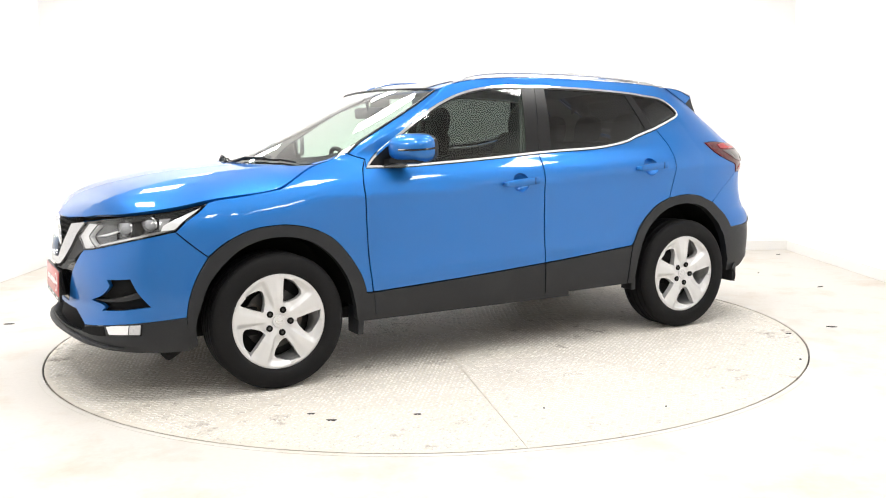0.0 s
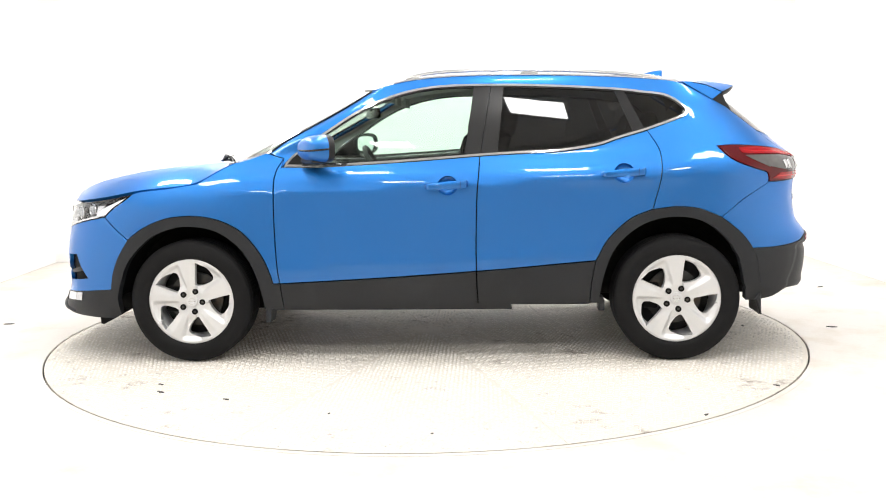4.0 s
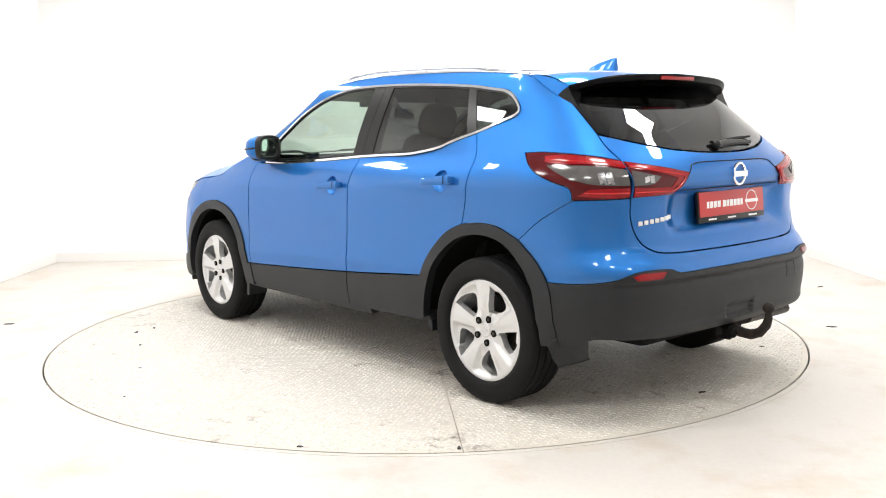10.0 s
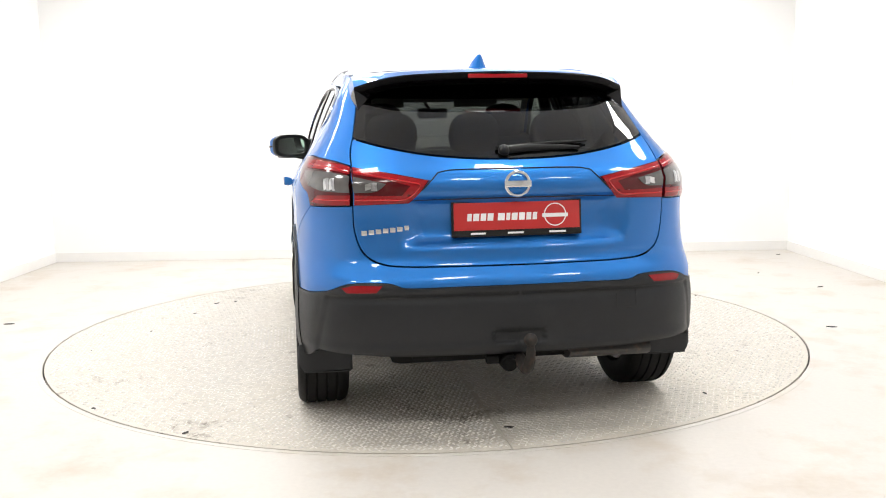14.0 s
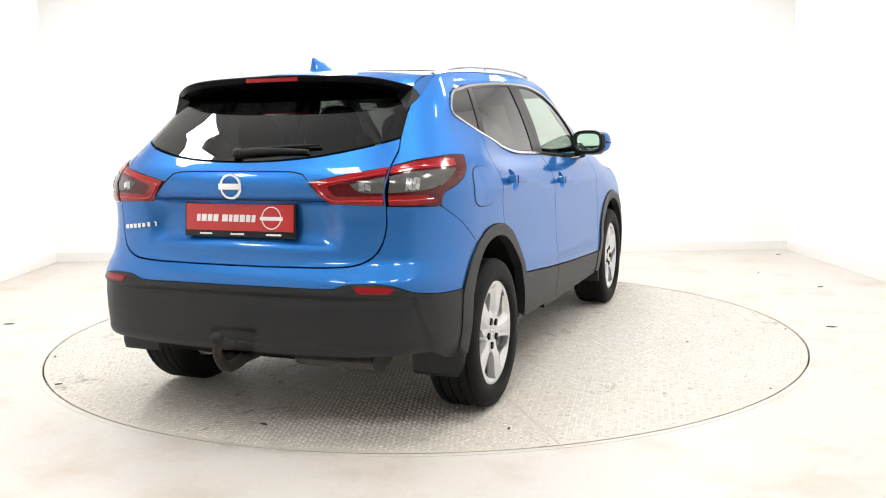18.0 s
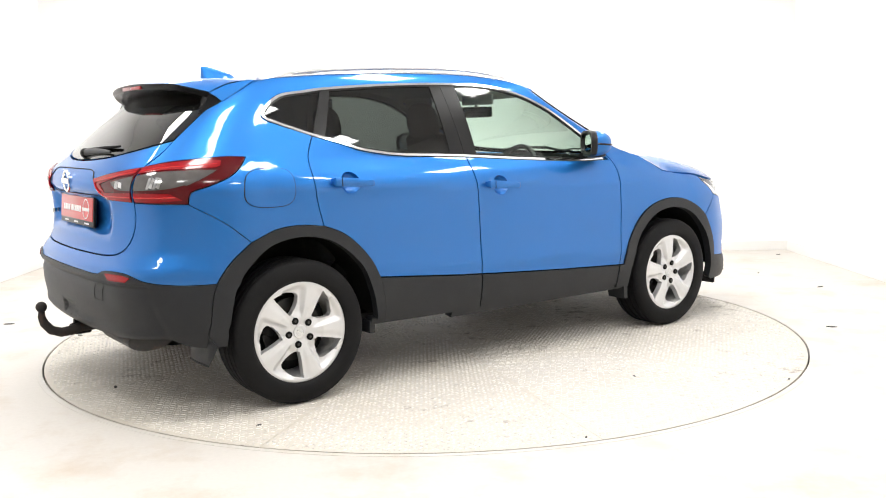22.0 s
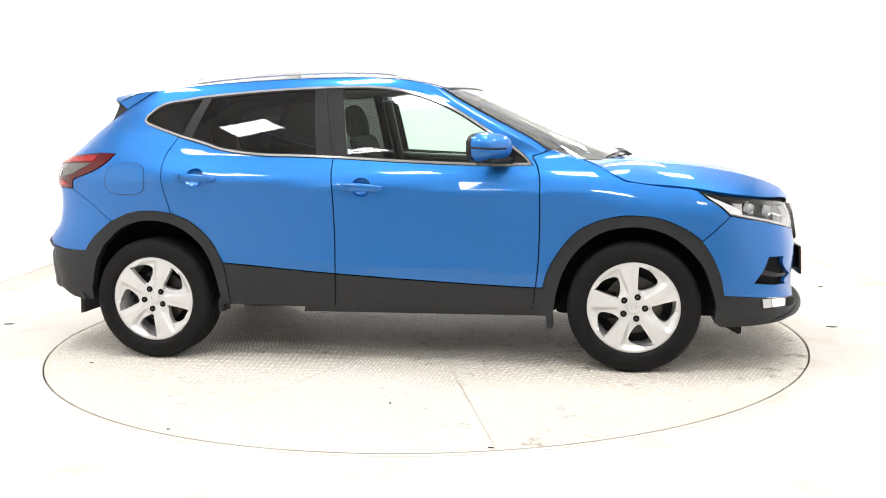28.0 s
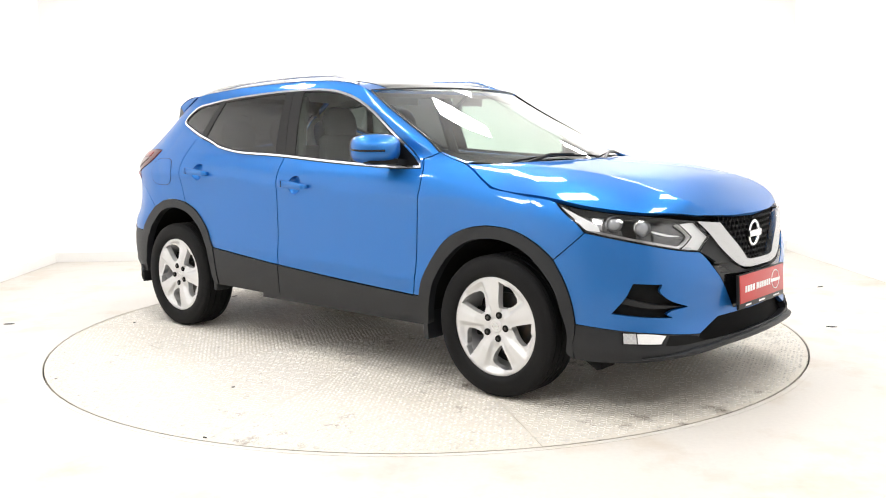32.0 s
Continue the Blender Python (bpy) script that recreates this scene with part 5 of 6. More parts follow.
for s in (1, -1):
    for x, r in ((1.323, .425), (-1.323, .452)):
        bm = bmesh.new()
        arc = [radians(3 + 174 * i / 28) for i in range(29)]
        rows = [[bm.verts.new((x + rr * math.cos(a), s * y, .335 + rr * math.sin(a))) for a in arc] for y, rr in ((.852, r - .004), (.80, r), (.52, r), (.50, r * .9))]
        for a, b in zip(rows, rows[1:]):
            for i in range(28):
                bm.faces.new((a[i], a[i + 1], b[i + 1], b[i]))
        bm.faces.new(rows[-1])
        part("arch_liner", bm, under, car, "black wheel arch liner")
    bm = bmesh.new()
    secs = []
    for z, a, b in ((.246, .24, .96), (.251, .18, .99), (.268, .14, 1), (.290, .09, 1), (.312, .04, 1), (.335, 0, 1), (.355, .05, 1), (.37, .12, .5)):
        path = curve_through([(-1.738, .876), (-1.752, .876), (-1.765, .867), (-1.773, .82), (-1.776, .74), (-1.772, .655)], .006)
        n = len(path)
        keep = [path[int(round((a + (b - a) * i / 15) * (n - 1)))] for i in range(16)]
        tilt = .035 * (.40 - z)
        back = [(px + .010, py - .009) for px, py in keep[::-1]]
        secs.append([(px - tilt, s * py, z) for px, py in keep + back])
    loft(bm, secs)
    tube(bm, secs[1][:16], .0045, n=6)
    part("mud_flap", bm, plastic, car, "matt black rear mud flap")
    bm = bmesh.new()
    loft(bm, [[(x, s * y, z) for x, z in ((1.866, .268), (1.862, .207), (1.846, .202), (1.80, .228), (1.725, .268))] for y in (.68, .800)])
    part("air_deflector", bm, under, car, "small black deflector under the bumper")
    bm = bmesh.new()
    box(bm, (-.940, s * .80 - .05, .272), (-.908, s * .80 + .05, .335), .006)
    part("arch_tab", bm, plastic, car, "small black tab under the arch")
    for x, z0, z1, y0, y1, dx in ((.885, .222, .36, .72, .868, .012),):
        bm = bmesh.new()
        secs = []
        for i in range(7):
            f = i / 6
            z = z0 + (z1 - z0) * f
            w0 = y0 + .02 * (1 - f)
            secs.append([(x + dx * (1 - f) + ddx, s * yy, z) for ddx, yy in ((-.014, w0), (-.018, (w0 + y1) / 2), (-.014, y1), (.014, y1), (.014, (w0 + y1) / 2), (.014, w0))])
        loft(bm, secs)
        part("mud_flap", bm, plastic, car, "matt black mud flap")

# floor pan and running gear below
bm = bmesh.new()
box(bm, (-.90, -.66, .268), (.92, .66, .34), .03)
box(bm, (-1.95, -.50, .30), (-.85, .50, .40), .04)
box(bm, (.9, -.48, .22), (2.05, .48, .36), .04)
box(bm, (-1.95, -.60, .38), (-1.70, .60, .46), .02)
part("floor_pan", bm, under, car, "black underside of the car")
bm = bmesh.new()
tube(bm, [(1.323, -.72, .32), (1.323, .72, .32)], .03, n=10)
tube(bm, [(-1.323, -.72, .32), (-1.323, .72, .32)], .04, n=10)
part("axle", bm, under, car)
bm = bmesh.new()
bmesh.ops.create_cone(bm, cap_ends=True, segments=20, radius1=.10, radius2=.10, depth=.50, matrix=Matrix.Translation((-1.93, -.41, .340)) @ Matrix.Rotation(radians(90), 4, "X") @ Matrix.Diagonal((1.0, .42, .70, 1)))
part("silencer", bm, exhaust, car, "grey exhaust silencer")


# wheels
def rim_at(p):
    r = np.hypot(p[:, 0], p[:, 1])
    a = np.arctan2(p[:, 1], p[:, 0])
    spoke = np.cos(5 * (a - radians(104)))
    turn = (np.degrees(a) - 104 + 36) % 72 - 36
    ease = lambda q: (lambda c: c * c * (3 - 2 * c))(np.clip(q, 0, 1))
    facet = -.020 * ease((turn - 1) / 9) - .005 * ease((-turn - 9) / 11)
    d = -.004 * np.clip((r - .226) / .012, 0, 1) ** 2 - .016 * np.clip((.12 - r) / .08, 0, 1) + facet * ease((r - .06) / .05) * ease((.226 - r) / .030) + .098
    return np.stack([p[:, 0], p[:, 1], d], -1)


def build_wheel():
    wheel = new("wheel")
    wheel.parent = car
    tread = [(.228, -.105), (.250, -.112), (.292, -.114), (.318, -.108), (.331, -.096), (.337, -.080)]
    rows = tread[:]
    for k in range(4):
        z = -.066 + .044 * k
        rows += [(.338, z - .012), (.338, z + .004), (.330, z + .006), (.330, z + .012), (.338, z + .014)]
    rows += [(.337, .084), (.331, .098), (.322, .106), (.318, .1085), (.312, .110), (.306, .113), (.285, .1145), (.268, .1145), (.256, .113), (.247, .108), (.240, .101), (.235, .094)]
    bm = bmesh.new()
    lathe(bm, rows, 72)
    part("tyre", bm, rubber, wheel, sharp=50)
    bm = bmesh.new()
    for i in range(60):
        a = 2 * math.pi * i / 60
        for z in (-.088, .092):
            box(bm, (.316, -.003, z - .012), (.3305, .003, z + .008), 0, Matrix.Rotation(a, 4, "Z"))
    tagged(part("tread_edge", bm, rubber, wheel), "tyre shoulder tread", kind="stuff")
    bm = bmesh.new()
    lathe(bm, [(.2300, .060), (.2355, .086), (.2380, .0920), (.2425, .0985), (.2437, .096), (.239, .088), (.235, .06), (.215, -.09), (.205, -.09), (.205, .03), (.213, .055)], 72, closed=True)
    rim = part("rim", bm, alloy, wheel, "silver five-spoke alloy rim")
    window = [(80 * r * math.cos(radians(80 + a)), 80 * r * math.sin(radians(80 + a))) for r, a in ((.905, 0), (.850, -17), (.775, -32), (.715, -37), (.585, -36), (.44, -26), (.390, -15), (.385, -6), (.62, -1.5))]
    angle = radians(2)
    holes = []
    for k in range(5):
        t = angle + 2 * math.pi * k / 5
        pts = [(.00302 * (x * math.cos(t) - y * math.sin(t)), .00302 * (x * math.sin(t) + y * math.cos(t))) for x, y in window]
        hole = closed_outline([[pts[0], pts[1], pts[2]], [pts[2], pts[3], pts[4]], [pts[4], pts[5], pts[6]], [pts[6], pts[7]], [pts[7], pts[8], pts[0]]], .010)
        holes.append(hole)
    disc = np.array([(.2380 * math.cos(2 * math.pi * i / 72), .2380 * math.sin(2 * math.pi * i / 72)) for i in range(72)])
    face = sheet("spoke_face", disc, rim_at, alloy, rim, fold=.035, sink=(0, 0, 1), holes=holes, step=.0065, flip=-1)
    bm = bmesh.new()
    lathe(bm, [(.033, .070), (.033, .083), (.030, .087), (.012, .088), (.001, .088)], 28)
    cap = part("centre_cap", bm, alloy, rim, "silver centre cap")
    bm = bmesh.new()
    lathe(bm, [(.019, .0875), (.0185, .0888), (.0165, .0888), (.016, .0875)], 24, closed=True)
    box(bm, (-.020, -.0025, .088), (.020, .0025, .0888))
    part("cap_mark", bm, satin, rim)
    for k in range(5):
        t = radians(68) + 2 * math.pi * k / 5
        bm = bmesh.new()
        m = Matrix.Translation((.059 * math.cos(t), .059 * math.sin(t), 0))
        # a solid disc proud of the face; the recess's shade is its dark colour
        lathe(bm, [(.0165, .080), (.0165, .0905), (.0145, .0912), (.001, .0905)], 18, m)
        shade_disc = part("nut_shade_disc", bm, under, rim, "dark disc drawn for the shade of a wheel nut recess")
        bm = bmesh.new()
        lathe(bm, [(.0075, .090), (.0070, .0925), (.001, .0925)], 6, m)
        part("wheel_nut", bm, iron, shade_disc)
    bm = bmesh.new()
    lathe(bm, [(.150, -.010), (.150, .004), (.075, .006), (.07, .03), (.001, .03)], 48)
    part("brake_disc", bm, iron, wheel, "grey iron brake disc")
    bm = bmesh.new()
    box(bm, (-.165, -.07, -.03), (-.085, .07, .030), .012)
    part("brake_caliper", bm, under, wheel)
    bm = bmesh.new()
    lathe(bm, [(.204, -.05), (.001, -.05)], 40)
    part("wheel_back", bm, seam_dark, wheel)
    return wheel



w0 = build_wheel()
w0.matrix_local = Matrix.Translation((1.323, .764, .338)) @ Matrix.Rotation(radians(180), 4, "Z") @ Matrix.Rotation(radians(90), 4, "X")
for x, y, turn, spin in ((-1.323, .764, 180, -3), (1.323, -.764, 0, 1), (-1.323, -.764, 0, -26)):
    copy_thing(w0, Matrix.Translation((x, y, .338)) @ Matrix.Rotation(radians(turn), 4, "Z") @ Matrix.Rotation(radians(90), 4, "X") @ Matrix.Rotation(radians(spin), 4, "Z"))


# mirrors
def door_mirror(side):
    mirror = new("door_mirror")
    mirror.parent = car
    cx, cy, cz, sweep = .607, .900, 1.166, radians(34)
    c, n = math.cos(sweep), math.sin(sweep)
    out = lambda x, y, z: (cx + x * c - y * n, side * (cy + x * n + y * c), cz + z)
    ell = lambda x, w, h, y=0, z=0, r=.62, k=26: [out(x, y + a, z + b) for a, b in rounded(0, 0, w, h, r, k)]
    tip = lambda x, w, h: [out(x + .05 * a, a, b) for a, b in rounded(0, 0, w, h, .62, 26)]
    bm = bmesh.new()
    loft(bm, [ell(.068, .08, .036, -.01, -.006), ell(.062, .15, .074, -.006, -.004), ell(.046, .200, .104, -.003, -.002), ell(.020, .234, .130), ell(-.008, .251, .144), ell(-.030, .255, .147)])
    part("mirror_cap", bm, paint, mirror)
    bm = bmesh.new()
    loft(bm, [ell(-.0295, .250, .142), ell(-.0305, .2555, .1475), tip(-.052, .263, .152), tip(-.070, .256, .146), tip(-.070, .216, .112), tip(-.056, .210, .106)])
    part("mirror_rim", bm, trim_black, mirror)
    bm = bmesh.new()
    loft(bm, [tip(-.055, .208, .104), tip(-.058, .208, .104)])
    part("mirror_glass", bm, mirror_mat, mirror, "mirror glass")
    bm = bmesh.new()
    tube(bm, [out(.0690, -.03, -.008), out(.0665, .050, -.008), out(.0615, .077, -.007), out(.046, .1010, -.006), out(.020, .1180, -.004), out(-.008, .1262, -.002), out(-.028, .1280, 0)], .0055, n=8)
    part("side_repeater", bm, gloss_black, mirror, "slim indicator strip")
    bm = bmesh.new()
    loft(bm, [ell(.035, .15, .030, -.03, -.062), ell(.0, .185, .040, -.02, -.062), ell(-.045, .18, .034, -.02, -.062)])
    loft(bm, [[(.70, side * .772, 1.070), (.585, side * .772, 1.070), (.585, side * .772, 1.108), (.70, side * .772, 1.108)], [(.680, side * .85, 1.088), (.585, side * .85, 1.088), (.585, side * .85, 1.118), (.680, side * .85, 1.118)]])
    part("mirror_foot", bm, trim_black, mirror, "black mirror foot")


door_mirror(1), door_mirror(-1)

# padded tops of the door trims
for k, s in enumerate((1, -1)):
    for line, parent in ((BELT_F, front_doors[k]), (BELT_R, rear_doors[k])):
        q = up_at(np.array(curve_through(SU(*line), .08)))
        bm = bmesh.new()
        tube(bm, [(x, s * (y - .055), z - .035) for x, y, z in q], .034, n=8)
        part("trim_top", bm, dash_mat, parent, "dark padded door top")

# front wipers on the screen's foot
for y0, y1, off in ((-.52, .08, .0), (.02, .60, .0)):
    wiper = new("front_wiper")
    wiper.parent = car
    ys = np.linspace(y0, y1, 12)
    pts = []
    for i, y in enumerate(ys):
        z = 1.090 + .022 * math.sin(math.pi * i / 11) + (.006 if i > 8 else 0)
        x, _ = SCREEN.place(abs(y) / float(width(float(SCREEN.join(z)), z)), z)
        pts.append((float(x) + .008, y, z + .006))
    bm = bmesh.new()
    tube(bm, pts, .005, n=8)
    part("wiper_blade", bm, rubber, wiper)
    bm = bmesh.new()
    tube(bm, [(pts[1][0] + .02, y0 + .06, 1.084), (pts[4][0] + .012, float(ys[4]), pts[4][2] + .008), (pts[7][0] + .008, float(ys[7]), pts[7][2] + .008)], [.012, .008, .005], n=8)
    part("wiper_arm", bm, trim_black, wiper)

# cabin
def seat(y, x, w, rear=False):
    st = new("rear_seat" if rear else "front_seat")
    st.parent = car
    ring = lambda cx, cz, ww, t, lean, n=20: [(cx + lean * 0 + a, y + b, cz) for b, a in rounded(0, 0, ww, t, .55, n)]
    bm = bmesh.new()
    loft(bm, [[(x + .02 + f * .50, y + b, .56 + .03 * f + a) for b, a in rounded(0, 0, w * (.92 if f in (0, 1) else 1), .15 if 0 < f < 1 else .10, .5, 20)] for f in (0, .08, .3, .6, .9, 1)])
    part("seat_cushion", bm, cloth, st)
    bm = bmesh.new()
    secs = []
    for f in (0, .06, .3, .6, .85, .96, 1):
        ww = w * (.92 if f in (0,) else 1.0 - (.30 if not rear else .06) * f ** 3) * (.86 if f == 1 else 1)
        secs.append(ring(x - .02 - .20 * f, .58 + (.655 if not rear else .58) * f, ww, (.14 - .04 * f) * (.6 if f in (0, 1) else 1), 0))
    loft(bm, secs)
    part("seat_back", bm, cloth, st)
    for k, hy in enumerate((0,) if not rear else (-.40, 0, .40)):
        bm = bmesh.new()
        loft(bm, [[(x - .235 - .03 * f + a, y + hy + b, (1.150 if rear else 1.215) + .19 * f) for b, a in rounded(0, 0, .25 * q, .11 * q, .8, 20)] for f, q in ((0, .70), (.10, .90), (.35, 1), (.6, .98), (.8, .86), (.93, .64), (1, .30))])
        hr = part("headrest", bm, cloth, st)
        for d in (-.06, .06):
            bm = bmesh.new()
            tube(bm, [(x - .225, y + hy + d, 1.10), (x - .235, y + hy + d, 1.20)], .006, n=6)
            part("headrest_post", bm, chrome, hr)


seat(.37, -.19, .50), seat(-.37, -.0, .50), seat(0, -.98, 1.24, True)
bm = bmesh.new()
loft(bm, [[(x, y * .70, z) for x, z in ((1.02, .70), (1.05, 1.04), (.98, 1.068), (.78, 1.058), (.60, 1.03), (.52, .98), (.50, .86), (.58, .70))] for y in (-1, -.95, -.5, 0, .5, .95, 1)])
part("dashboard", bm, dash_mat, car)
bm = bmesh.new()
lathe_m = Matrix.Translation((.42, -.37, .985)) @ Matrix.Rotation(radians(-64), 4, "Y")
tor = [(.182 + .015 * math.cos(2 * math.pi * k / 10), .015 * math.sin(2 * math.pi * k / 10)) for k in range(10)]
lathe(bm, tor, 40, lathe_m, closed=True)
box(bm, (-.05, -.06, -.02), (.05, .06, .03), .015, lathe_m)
box(bm, (-.02, -.18, -.008), (.02, .18, .008), .004, lathe_m)
box(bm, (-.18, -.02, -.008), (0, .02, .008), .004, lathe_m)
part("steering_wheel", bm, dash_mat, car, "black steering wheel")
bm = bmesh.new()
box(bm, (-.018, -.112, -.034), (.018, .112, .034), .015, Matrix.Translation((.400, -.050, 1.364)) @ Matrix.Rotation(radians(23), 4, "Z"))
tube(bm, [(.405, -.045, 1.375), (.435, -.01, 1.43), (.46, 0, 1.455)], .011, n=8)
part("rear_view_mirror", bm, gloss_black, car)
bm = bmesh.new()
box(bm, (-1.75, -.62, .84), (-1.20, .62, .87), .01)
part("parcel_shelf", bm, dash_mat, car)
bm = bmesh.new()
box(bm, (-.20, -.10, .34), (.55, .10, .66), .03)
part("centre_console", bm, dash_mat, car)
for s in (1, -1):
    bm = bmesh.new()
    tube(bm, [(-.30, s * .60, 1.46), (-.27, s * .655, 1.25), (-.24, s * .70, 1.06)], .035, n=8)
    part("centre_pillar", bm, trim_black, car)
    bm = bmesh.new()
    box(bm, (.20, s * .30 - .14, 1.40), (.215, s * .30 + .14, 1.46), .006)
    part("sun_visor", bm, lining, car)


# ---- the turntable ----
# places of marks (x, y, size, turn) on the plates and on the floor, and of the ceiling lights (x, y)
DISC_MARKS = [(1.28, 1.27, .028, 160), (1.23, 1.41, .032, 140), (.87, 1.53, .024, 150), (.34, 1.75, .010, 60), (-1.33, 1.77, .020, 40), (-.14, 2.02, .012, 10), (-1.78, 1.31, .024, 140), (-1.99, -.05, .026, 80), (.67, -2.12, .014, 10), (-.73, -2.08, .014, 30), (.13, -1.59, .014, 70), (-1.70, -1.07, .018, 20)]
FLOOR_MARKS = [(-2.83, .40, .05, 5), (3.06, 1.25, .035, 30), (2.52, -.16, .035, -20), (2.84, 1.98, .02, 60), (3.43, 3.06, .025, 10)]
# the row at y 2.7 is an added one that brightens the north wall
LIGHTS = [(x, y, .48, .5) for x in (-2.32, -.82, .68, 2.2) for y in (-4.4, -2.18, -.65, 1.0, 2.7)]

RADIUS = 2.2604
turntable = new("turntable")
tagged(turntable, "round steel turntable of worn whitish tread plate flush with the floor", "turntable")


def sector_mesh():
    n, r0, r1 = 10, .10, RADIUS - .010
    half = math.pi / 10
    gap = .0014
    ring = []
    for i in range(n + 1):
        a = -half + 2 * half * i / n
        ring.append(a)
    bm = bmesh.new()
    outer = [(r1 * math.cos(a * (1 - gap / r1 / half)), r1 * math.sin(a * (1 - gap / r1 / half))) for a in ring]
    inner = [(r0 * math.cos(a * (1 - gap / r0 / half)), r0 * math.sin(a * (1 - gap / r0 / half))) for a in ring[::-1]]
    loop = outer + inner
    top = [bm.verts.new((x, y, 0)) for x, y in loop]
    low = [bm.verts.new((x, y, -.02)) for x, y in loop]
    for i in range(n):
        j = 2 * n + 1 - i
        bm.faces.new((top[i], top[i + 1], top[j - 1], top[j]))
    for i in range(len(loop)):
        k = (i + 1) % len(loop)
        bm.faces.new((top[k], top[i], low[i], low[k]))
    return bm


def tread_mesh():
    """Raised bars in two crossing directions over one sector."""
    verts, faces = [], []
    half, pitch = math.pi / 10, .030
    rnd = random.Random(4)
    for i in range(100):
        for j in range(-34, 35):
            x, y = .12 + i * pitch * .72 + rnd.uniform(-.003, .003), j * pitch * .72 + rnd.uniform(-.003, .003)
            r, a = math.hypot(x, y), math.atan2(y, x)
            if r > RADIUS - .035 or r < .13 or abs(a) * r > half * r - .009:
                continue
            t = radians(45 if (i + j) % 2 else -45)
            c, s = math.cos(t), math.sin(t)
            l, w, h = .0122, .0042, .0030 * (.55 + .45 * rnd.random())
            b = len(verts)
            for px, py, pz in ((-l, 0, -.0004), (0, -w, -.0004), (l, 0, -.0004), (0, w, -.0004), (-l * .6, 0, h), (0, -w * .45, h), (l * .6, 0, h), (0, w * .45, h)):
                verts.append((x + c * px - s * py, y + s * px + c * py, pz))
            faces += [(b + 4, b + 5, b + 6, b + 7)] + [(b + k, b + (k + 1) % 4, b + 4 + (k + 1) % 4, b + 4 + k) for k in range(4)]
    return verts, faces


for m in (steel, bar_steel):
    for node in m.node_tree.nodes:
        if node.type == "TEX_COORD":
            node.object = turntable
first = part("tread_plate", sector_mesh(), steel, turntable, smooth=False)
tv, tf = tread_mesh()
first_tread = mesh_part("tread_pattern", tv, tf, bar_steel, first, smooth=False)
tagged(first_tread, "raised tread bars", kind="stuff")
first.rotation_euler[2] = radians(18)
for k in range(1, 10):
    c = copy_thing(first, pose(0, 0, 0, 0, 0, 18 + 36 * k))
bm = bmesh.new()
lathe(bm, [(.001, 0), (.097, 0), (.097, -.02)], 40)
part("hub_plate", bm, steel, turntable)
bm = bmesh.new()
lathe(bm, [(.001, -.021), (RADIUS - .006, -.021), (RADIUS - .006, -.06)], 96)
part("base_plate", bm, seam_dark, turntable)
rnd = random.Random(7)


def flake_mesh(size):
    bm = bmesh.new()
    n = 7
    top = [bm.verts.new((size * rnd.uniform(.5, 1) * math.cos(2 * math.pi * i / n), size * .4 * rnd.uniform(.5, 1) * math.sin(2 * math.pi * i / n), .003)) for i in range(n)]
    low = [bm.verts.new((v.co.x * 1.05, v.co.y * 1.05, -.001)) for v in top]
    bm.faces.new(top)
    for i in range(n):
        bm.faces.new((top[(i + 1) % n], top[i], low[i], low[(i + 1) % n]))
    return bm


# marks on the plates: they turn with them
for x, y, size, a in DISC_MARKS:
    ob = part("dark_scuff", flake_mesh(size), flake, turntable, smooth=False)
    ob.matrix_local = pose(x, y, .0015, 0, 0, a)

# ---- the room ----
X0, X1, Y0, Y1, HIGH = -3.72, 3.66, -8.2, 3.42, 3.05


def ground_floor():
    bm = bmesh.new()
    n = 96
    hole = [bm.verts.new((RADIUS * math.cos(2 * math.pi * i / n), RADIUS * math.sin(2 * math.pi * i / n), 0)) for i in range(n)]
    deep = [bm.verts.new((RADIUS * math.cos(2 * math.pi * i / n), RADIUS * math.sin(2 * math.pi * i / n), -.08)) for i in range(n)]
    rim = []
    for i in range(n):
        a = 2 * math.pi * i / n
        c, s = math.cos(a), math.sin(a)
        k = min((X1 if c > 0 else X0) / c if abs(c) > 1e-6 else 1e9, (Y1 if s > 0 else Y0) / s if abs(s) > 1e-6 else 1e9)
        rim.append(bm.verts.new((c * k, s * k, 0)))
    for i in range(n):
        j = (i + 1) % n
        bm.faces.new((hole[i], rim[i], rim[j], hole[j]))
        bm.faces.new((hole[j], deep[j], deep[i], hole[i]))
    for cx in (X0, X1):
        for cy in (Y0, Y1):
            a = math.atan2(cy, cx) % (2 * math.pi)
            i = int(a / (2 * math.pi) * n)
            v = bm.verts.new((cx, cy, 0))
            bm.faces.new((rim[i], v, rim[(i + 1) % n]))
    return bm


tagged(part("floor", ground_floor(), floor_paint, smooth=False), "cream white painted concrete floor with tyre scuffs", "floor", kind="structure")
bm = bmesh.new()
lathe(bm, [(RADIUS + .030, .0015), (RADIUS + .003, .0015), (RADIUS + .003, -.03), (RADIUS + .030, -.03)], 128, closed=True)
tagged(part("floor_ring", bm, floor_paint), "narrow painted steel ring round the turntable", "ring", kind="structure")
for name, lo, hi in (("wall_north", (X0 - .1, Y1, 0), (X1 + .1, Y1 + .1, HIGH)), ("wall_south", (X0 - .1, Y0 - .1, 0), (X1 + .1, Y0, HIGH)), ("wall_west", (X0 - .1, Y0, 0), (X0, Y1, HIGH)), ("wall_east", (X1, Y0, 0), (X1 + .1, Y1, HIGH))):
    bm = bmesh.new()
    box(bm, lo, hi)
    tagged(part(name, bm, {"wall_south": back_paint, "wall_north": wall_paint}.get(name, light_evened_paint), smooth=False), "plain pale grey painted wall" if name == "wall_south" else "plain white painted wall", "wall", kind="structure")
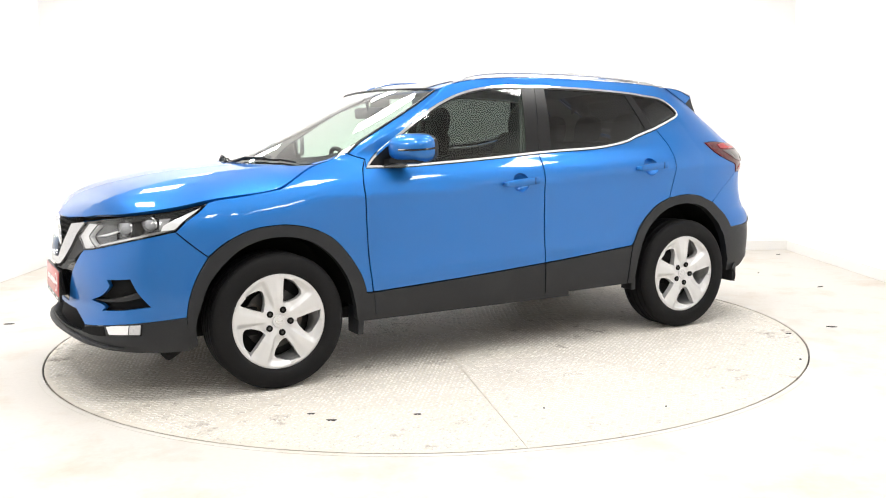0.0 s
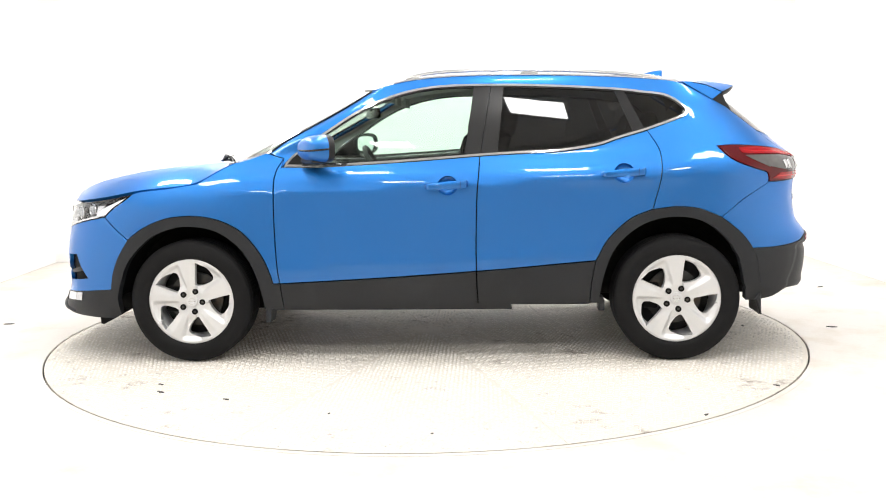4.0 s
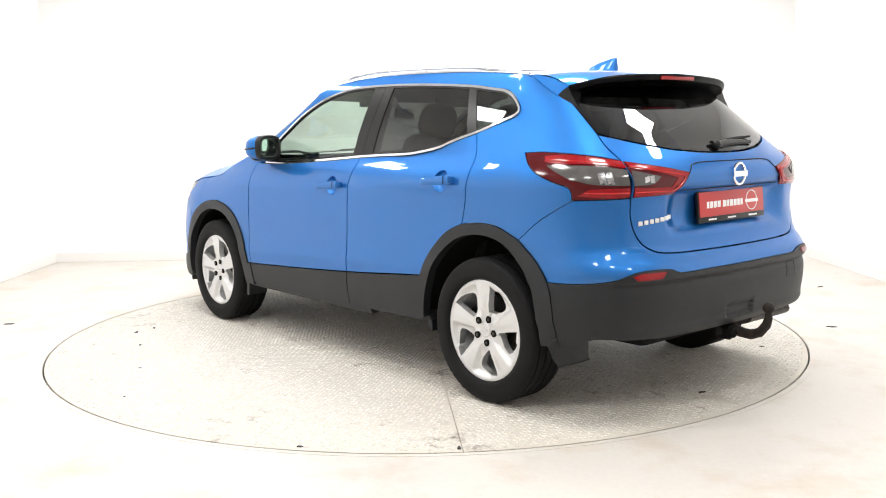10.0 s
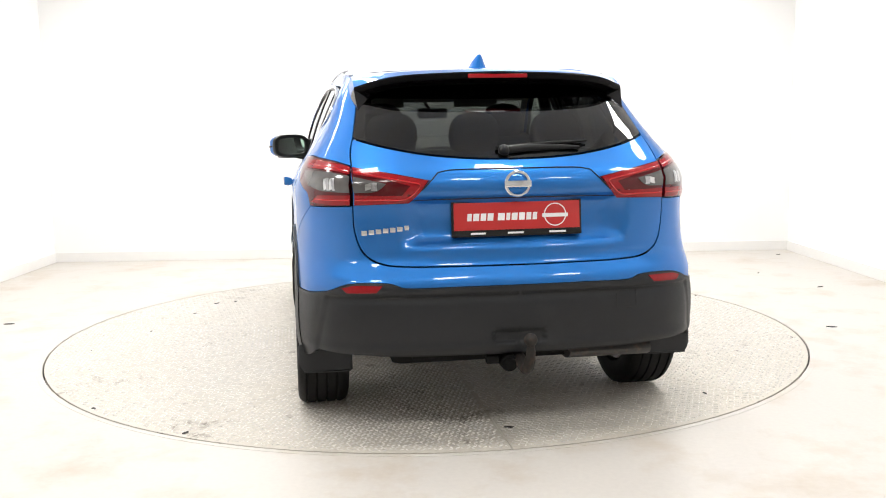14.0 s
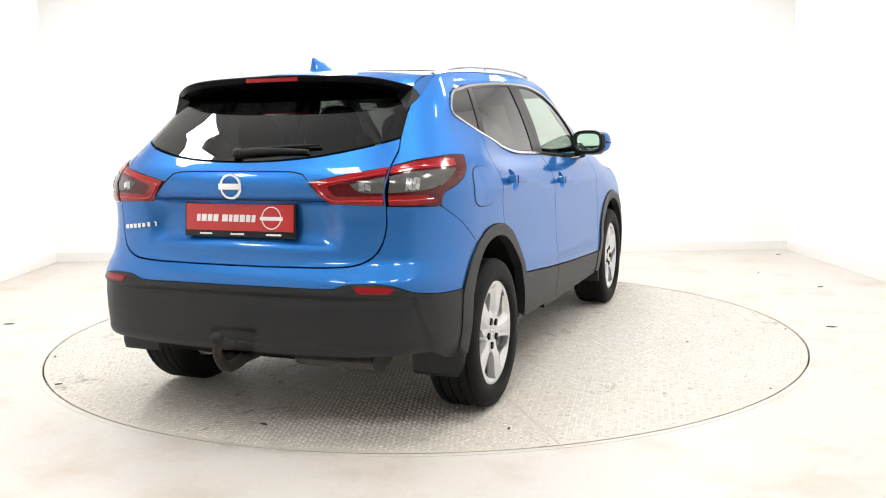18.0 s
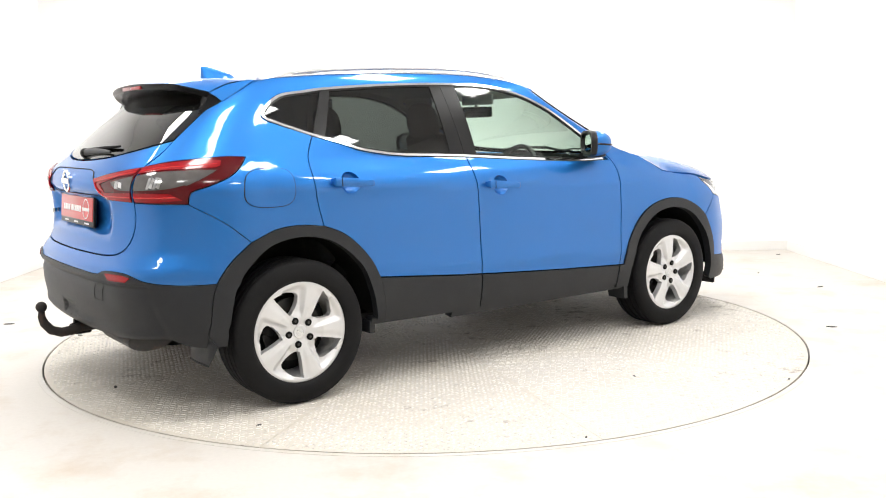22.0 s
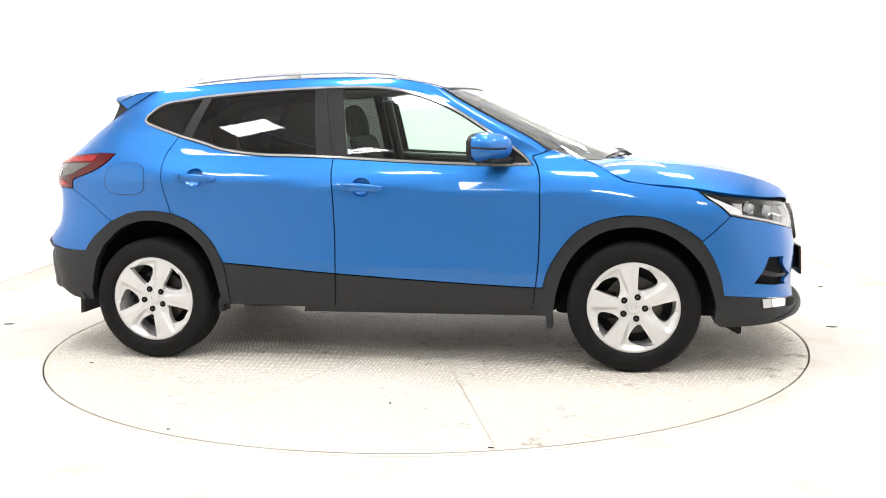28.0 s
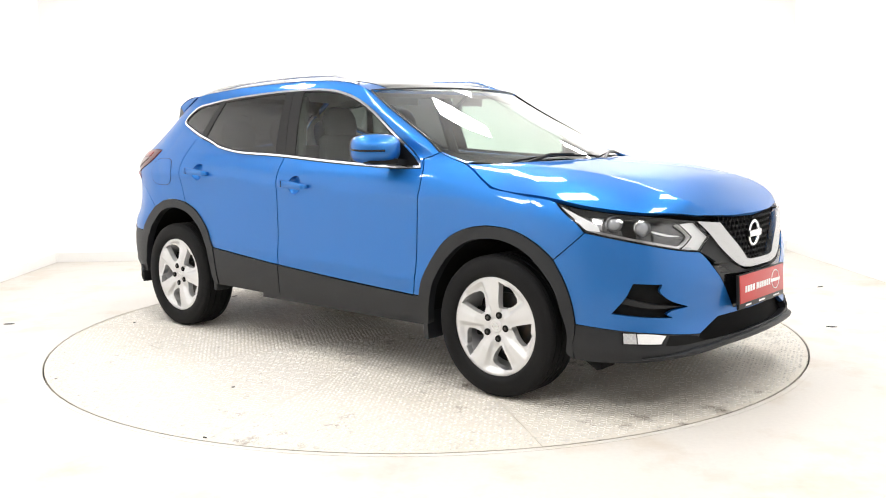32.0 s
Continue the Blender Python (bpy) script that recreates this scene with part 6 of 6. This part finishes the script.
for name, lo, hi in (("skirting_north", (X0, Y1 - .014, 0), (X1, Y1 + .001, .095)), ("skirting_west", (X0 - .001, Y0, 0), (X0 + .014, Y1 - .015, .095)), ("skirting_east", (X1 - .014, Y0, 0), (X1 + .001, Y1 - .015, .095))):
    bm = bmesh.new()
    box(bm, lo, hi, .003)
    tagged(part(name, bm, skirt_paint, smooth=False), "white painted skirting along the wall", "skirting", kind="structure")
bm = bmesh.new()
box(bm, (X0 - .1, Y0 - .1, HIGH), (X1 + .1, Y1 + .1, HIGH + .1))
tagged(part("ceiling", bm, ceil_paint, smooth=False), "plain white ceiling", "ceiling", kind="structure")


def ceiling_light(x, y, w=1.2, d=.6, turn=0):
    light = new("ceiling_light")
    light.matrix_basis = pose(x, y, HIGH, 0, 0, turn)
    tagged(light, "flat white rectangular panel light on the ceiling", "ceiling light", group="ceiling panel lights")
    bm = bmesh.new()
    for lo, hi in (((-w / 2, -d / 2, -.03), (w / 2, -d / 2 + .02, 0)), ((-w / 2, d / 2 - .02, -.03), (w / 2, d / 2, 0)), ((-w / 2, -d / 2 + .02, -.03), (-w / 2 + .02, d / 2 - .02, 0)), ((w / 2 - .02, -d / 2 + .02, -.03), (w / 2, d / 2 - .02, 0))):
        box(bm, lo, hi)
    part("frame", bm, white_metal, light, smooth=False)
    v = [(-w / 2 + .02, -d / 2 + .02, -.022), (-w / 2 + .02, d / 2 - .02, -.022), (w / 2 - .02, d / 2 - .02, -.022), (w / 2 - .02, -d / 2 + .02, -.022)]
    mesh_part("diffuser", v, [(0, 1, 2, 3)], glow, light, "glowing white diffuser", smooth=False)


for spot in LIGHTS:
    ceiling_light(*spot)

# crumbs and scuffs on the floor
for x, y, size, a in FLOOR_MARKS:
    ob = part("floor_scuff", flake_mesh(size), flake, smooth=False)
    ob.matrix_basis = pose(x, y, .001, 0, 0, a)
    tagged(ob, "small dark scuff on the cream floor", "scuff", group="scuffs on the floor")


# ---- what moves: the turntable and the car on it ----
TURN = [(0, 207.891), (2, 192.066), (4, 176.272), (6, 160.538), (8, 144.882), (10, 129.312), (12, 113.812), (14, 98.342), (16, 82.869), (18, 67.374), (20, 51.833), (22, 36.181), (24, 20.366), (26, 4.481), (28, -11.307), (30, -26.948), (32, -42.514)]


def motions():
    walk(turntable, [(t, pose(0, 0, 0, 0, 0, a)) for t, a in TURN])
    walk(car, [(t, pose(0, 0, 0, 0, 0, a) @ pose(-0.0704, -0.0479, .0018)) for t, a in TURN])


motions()
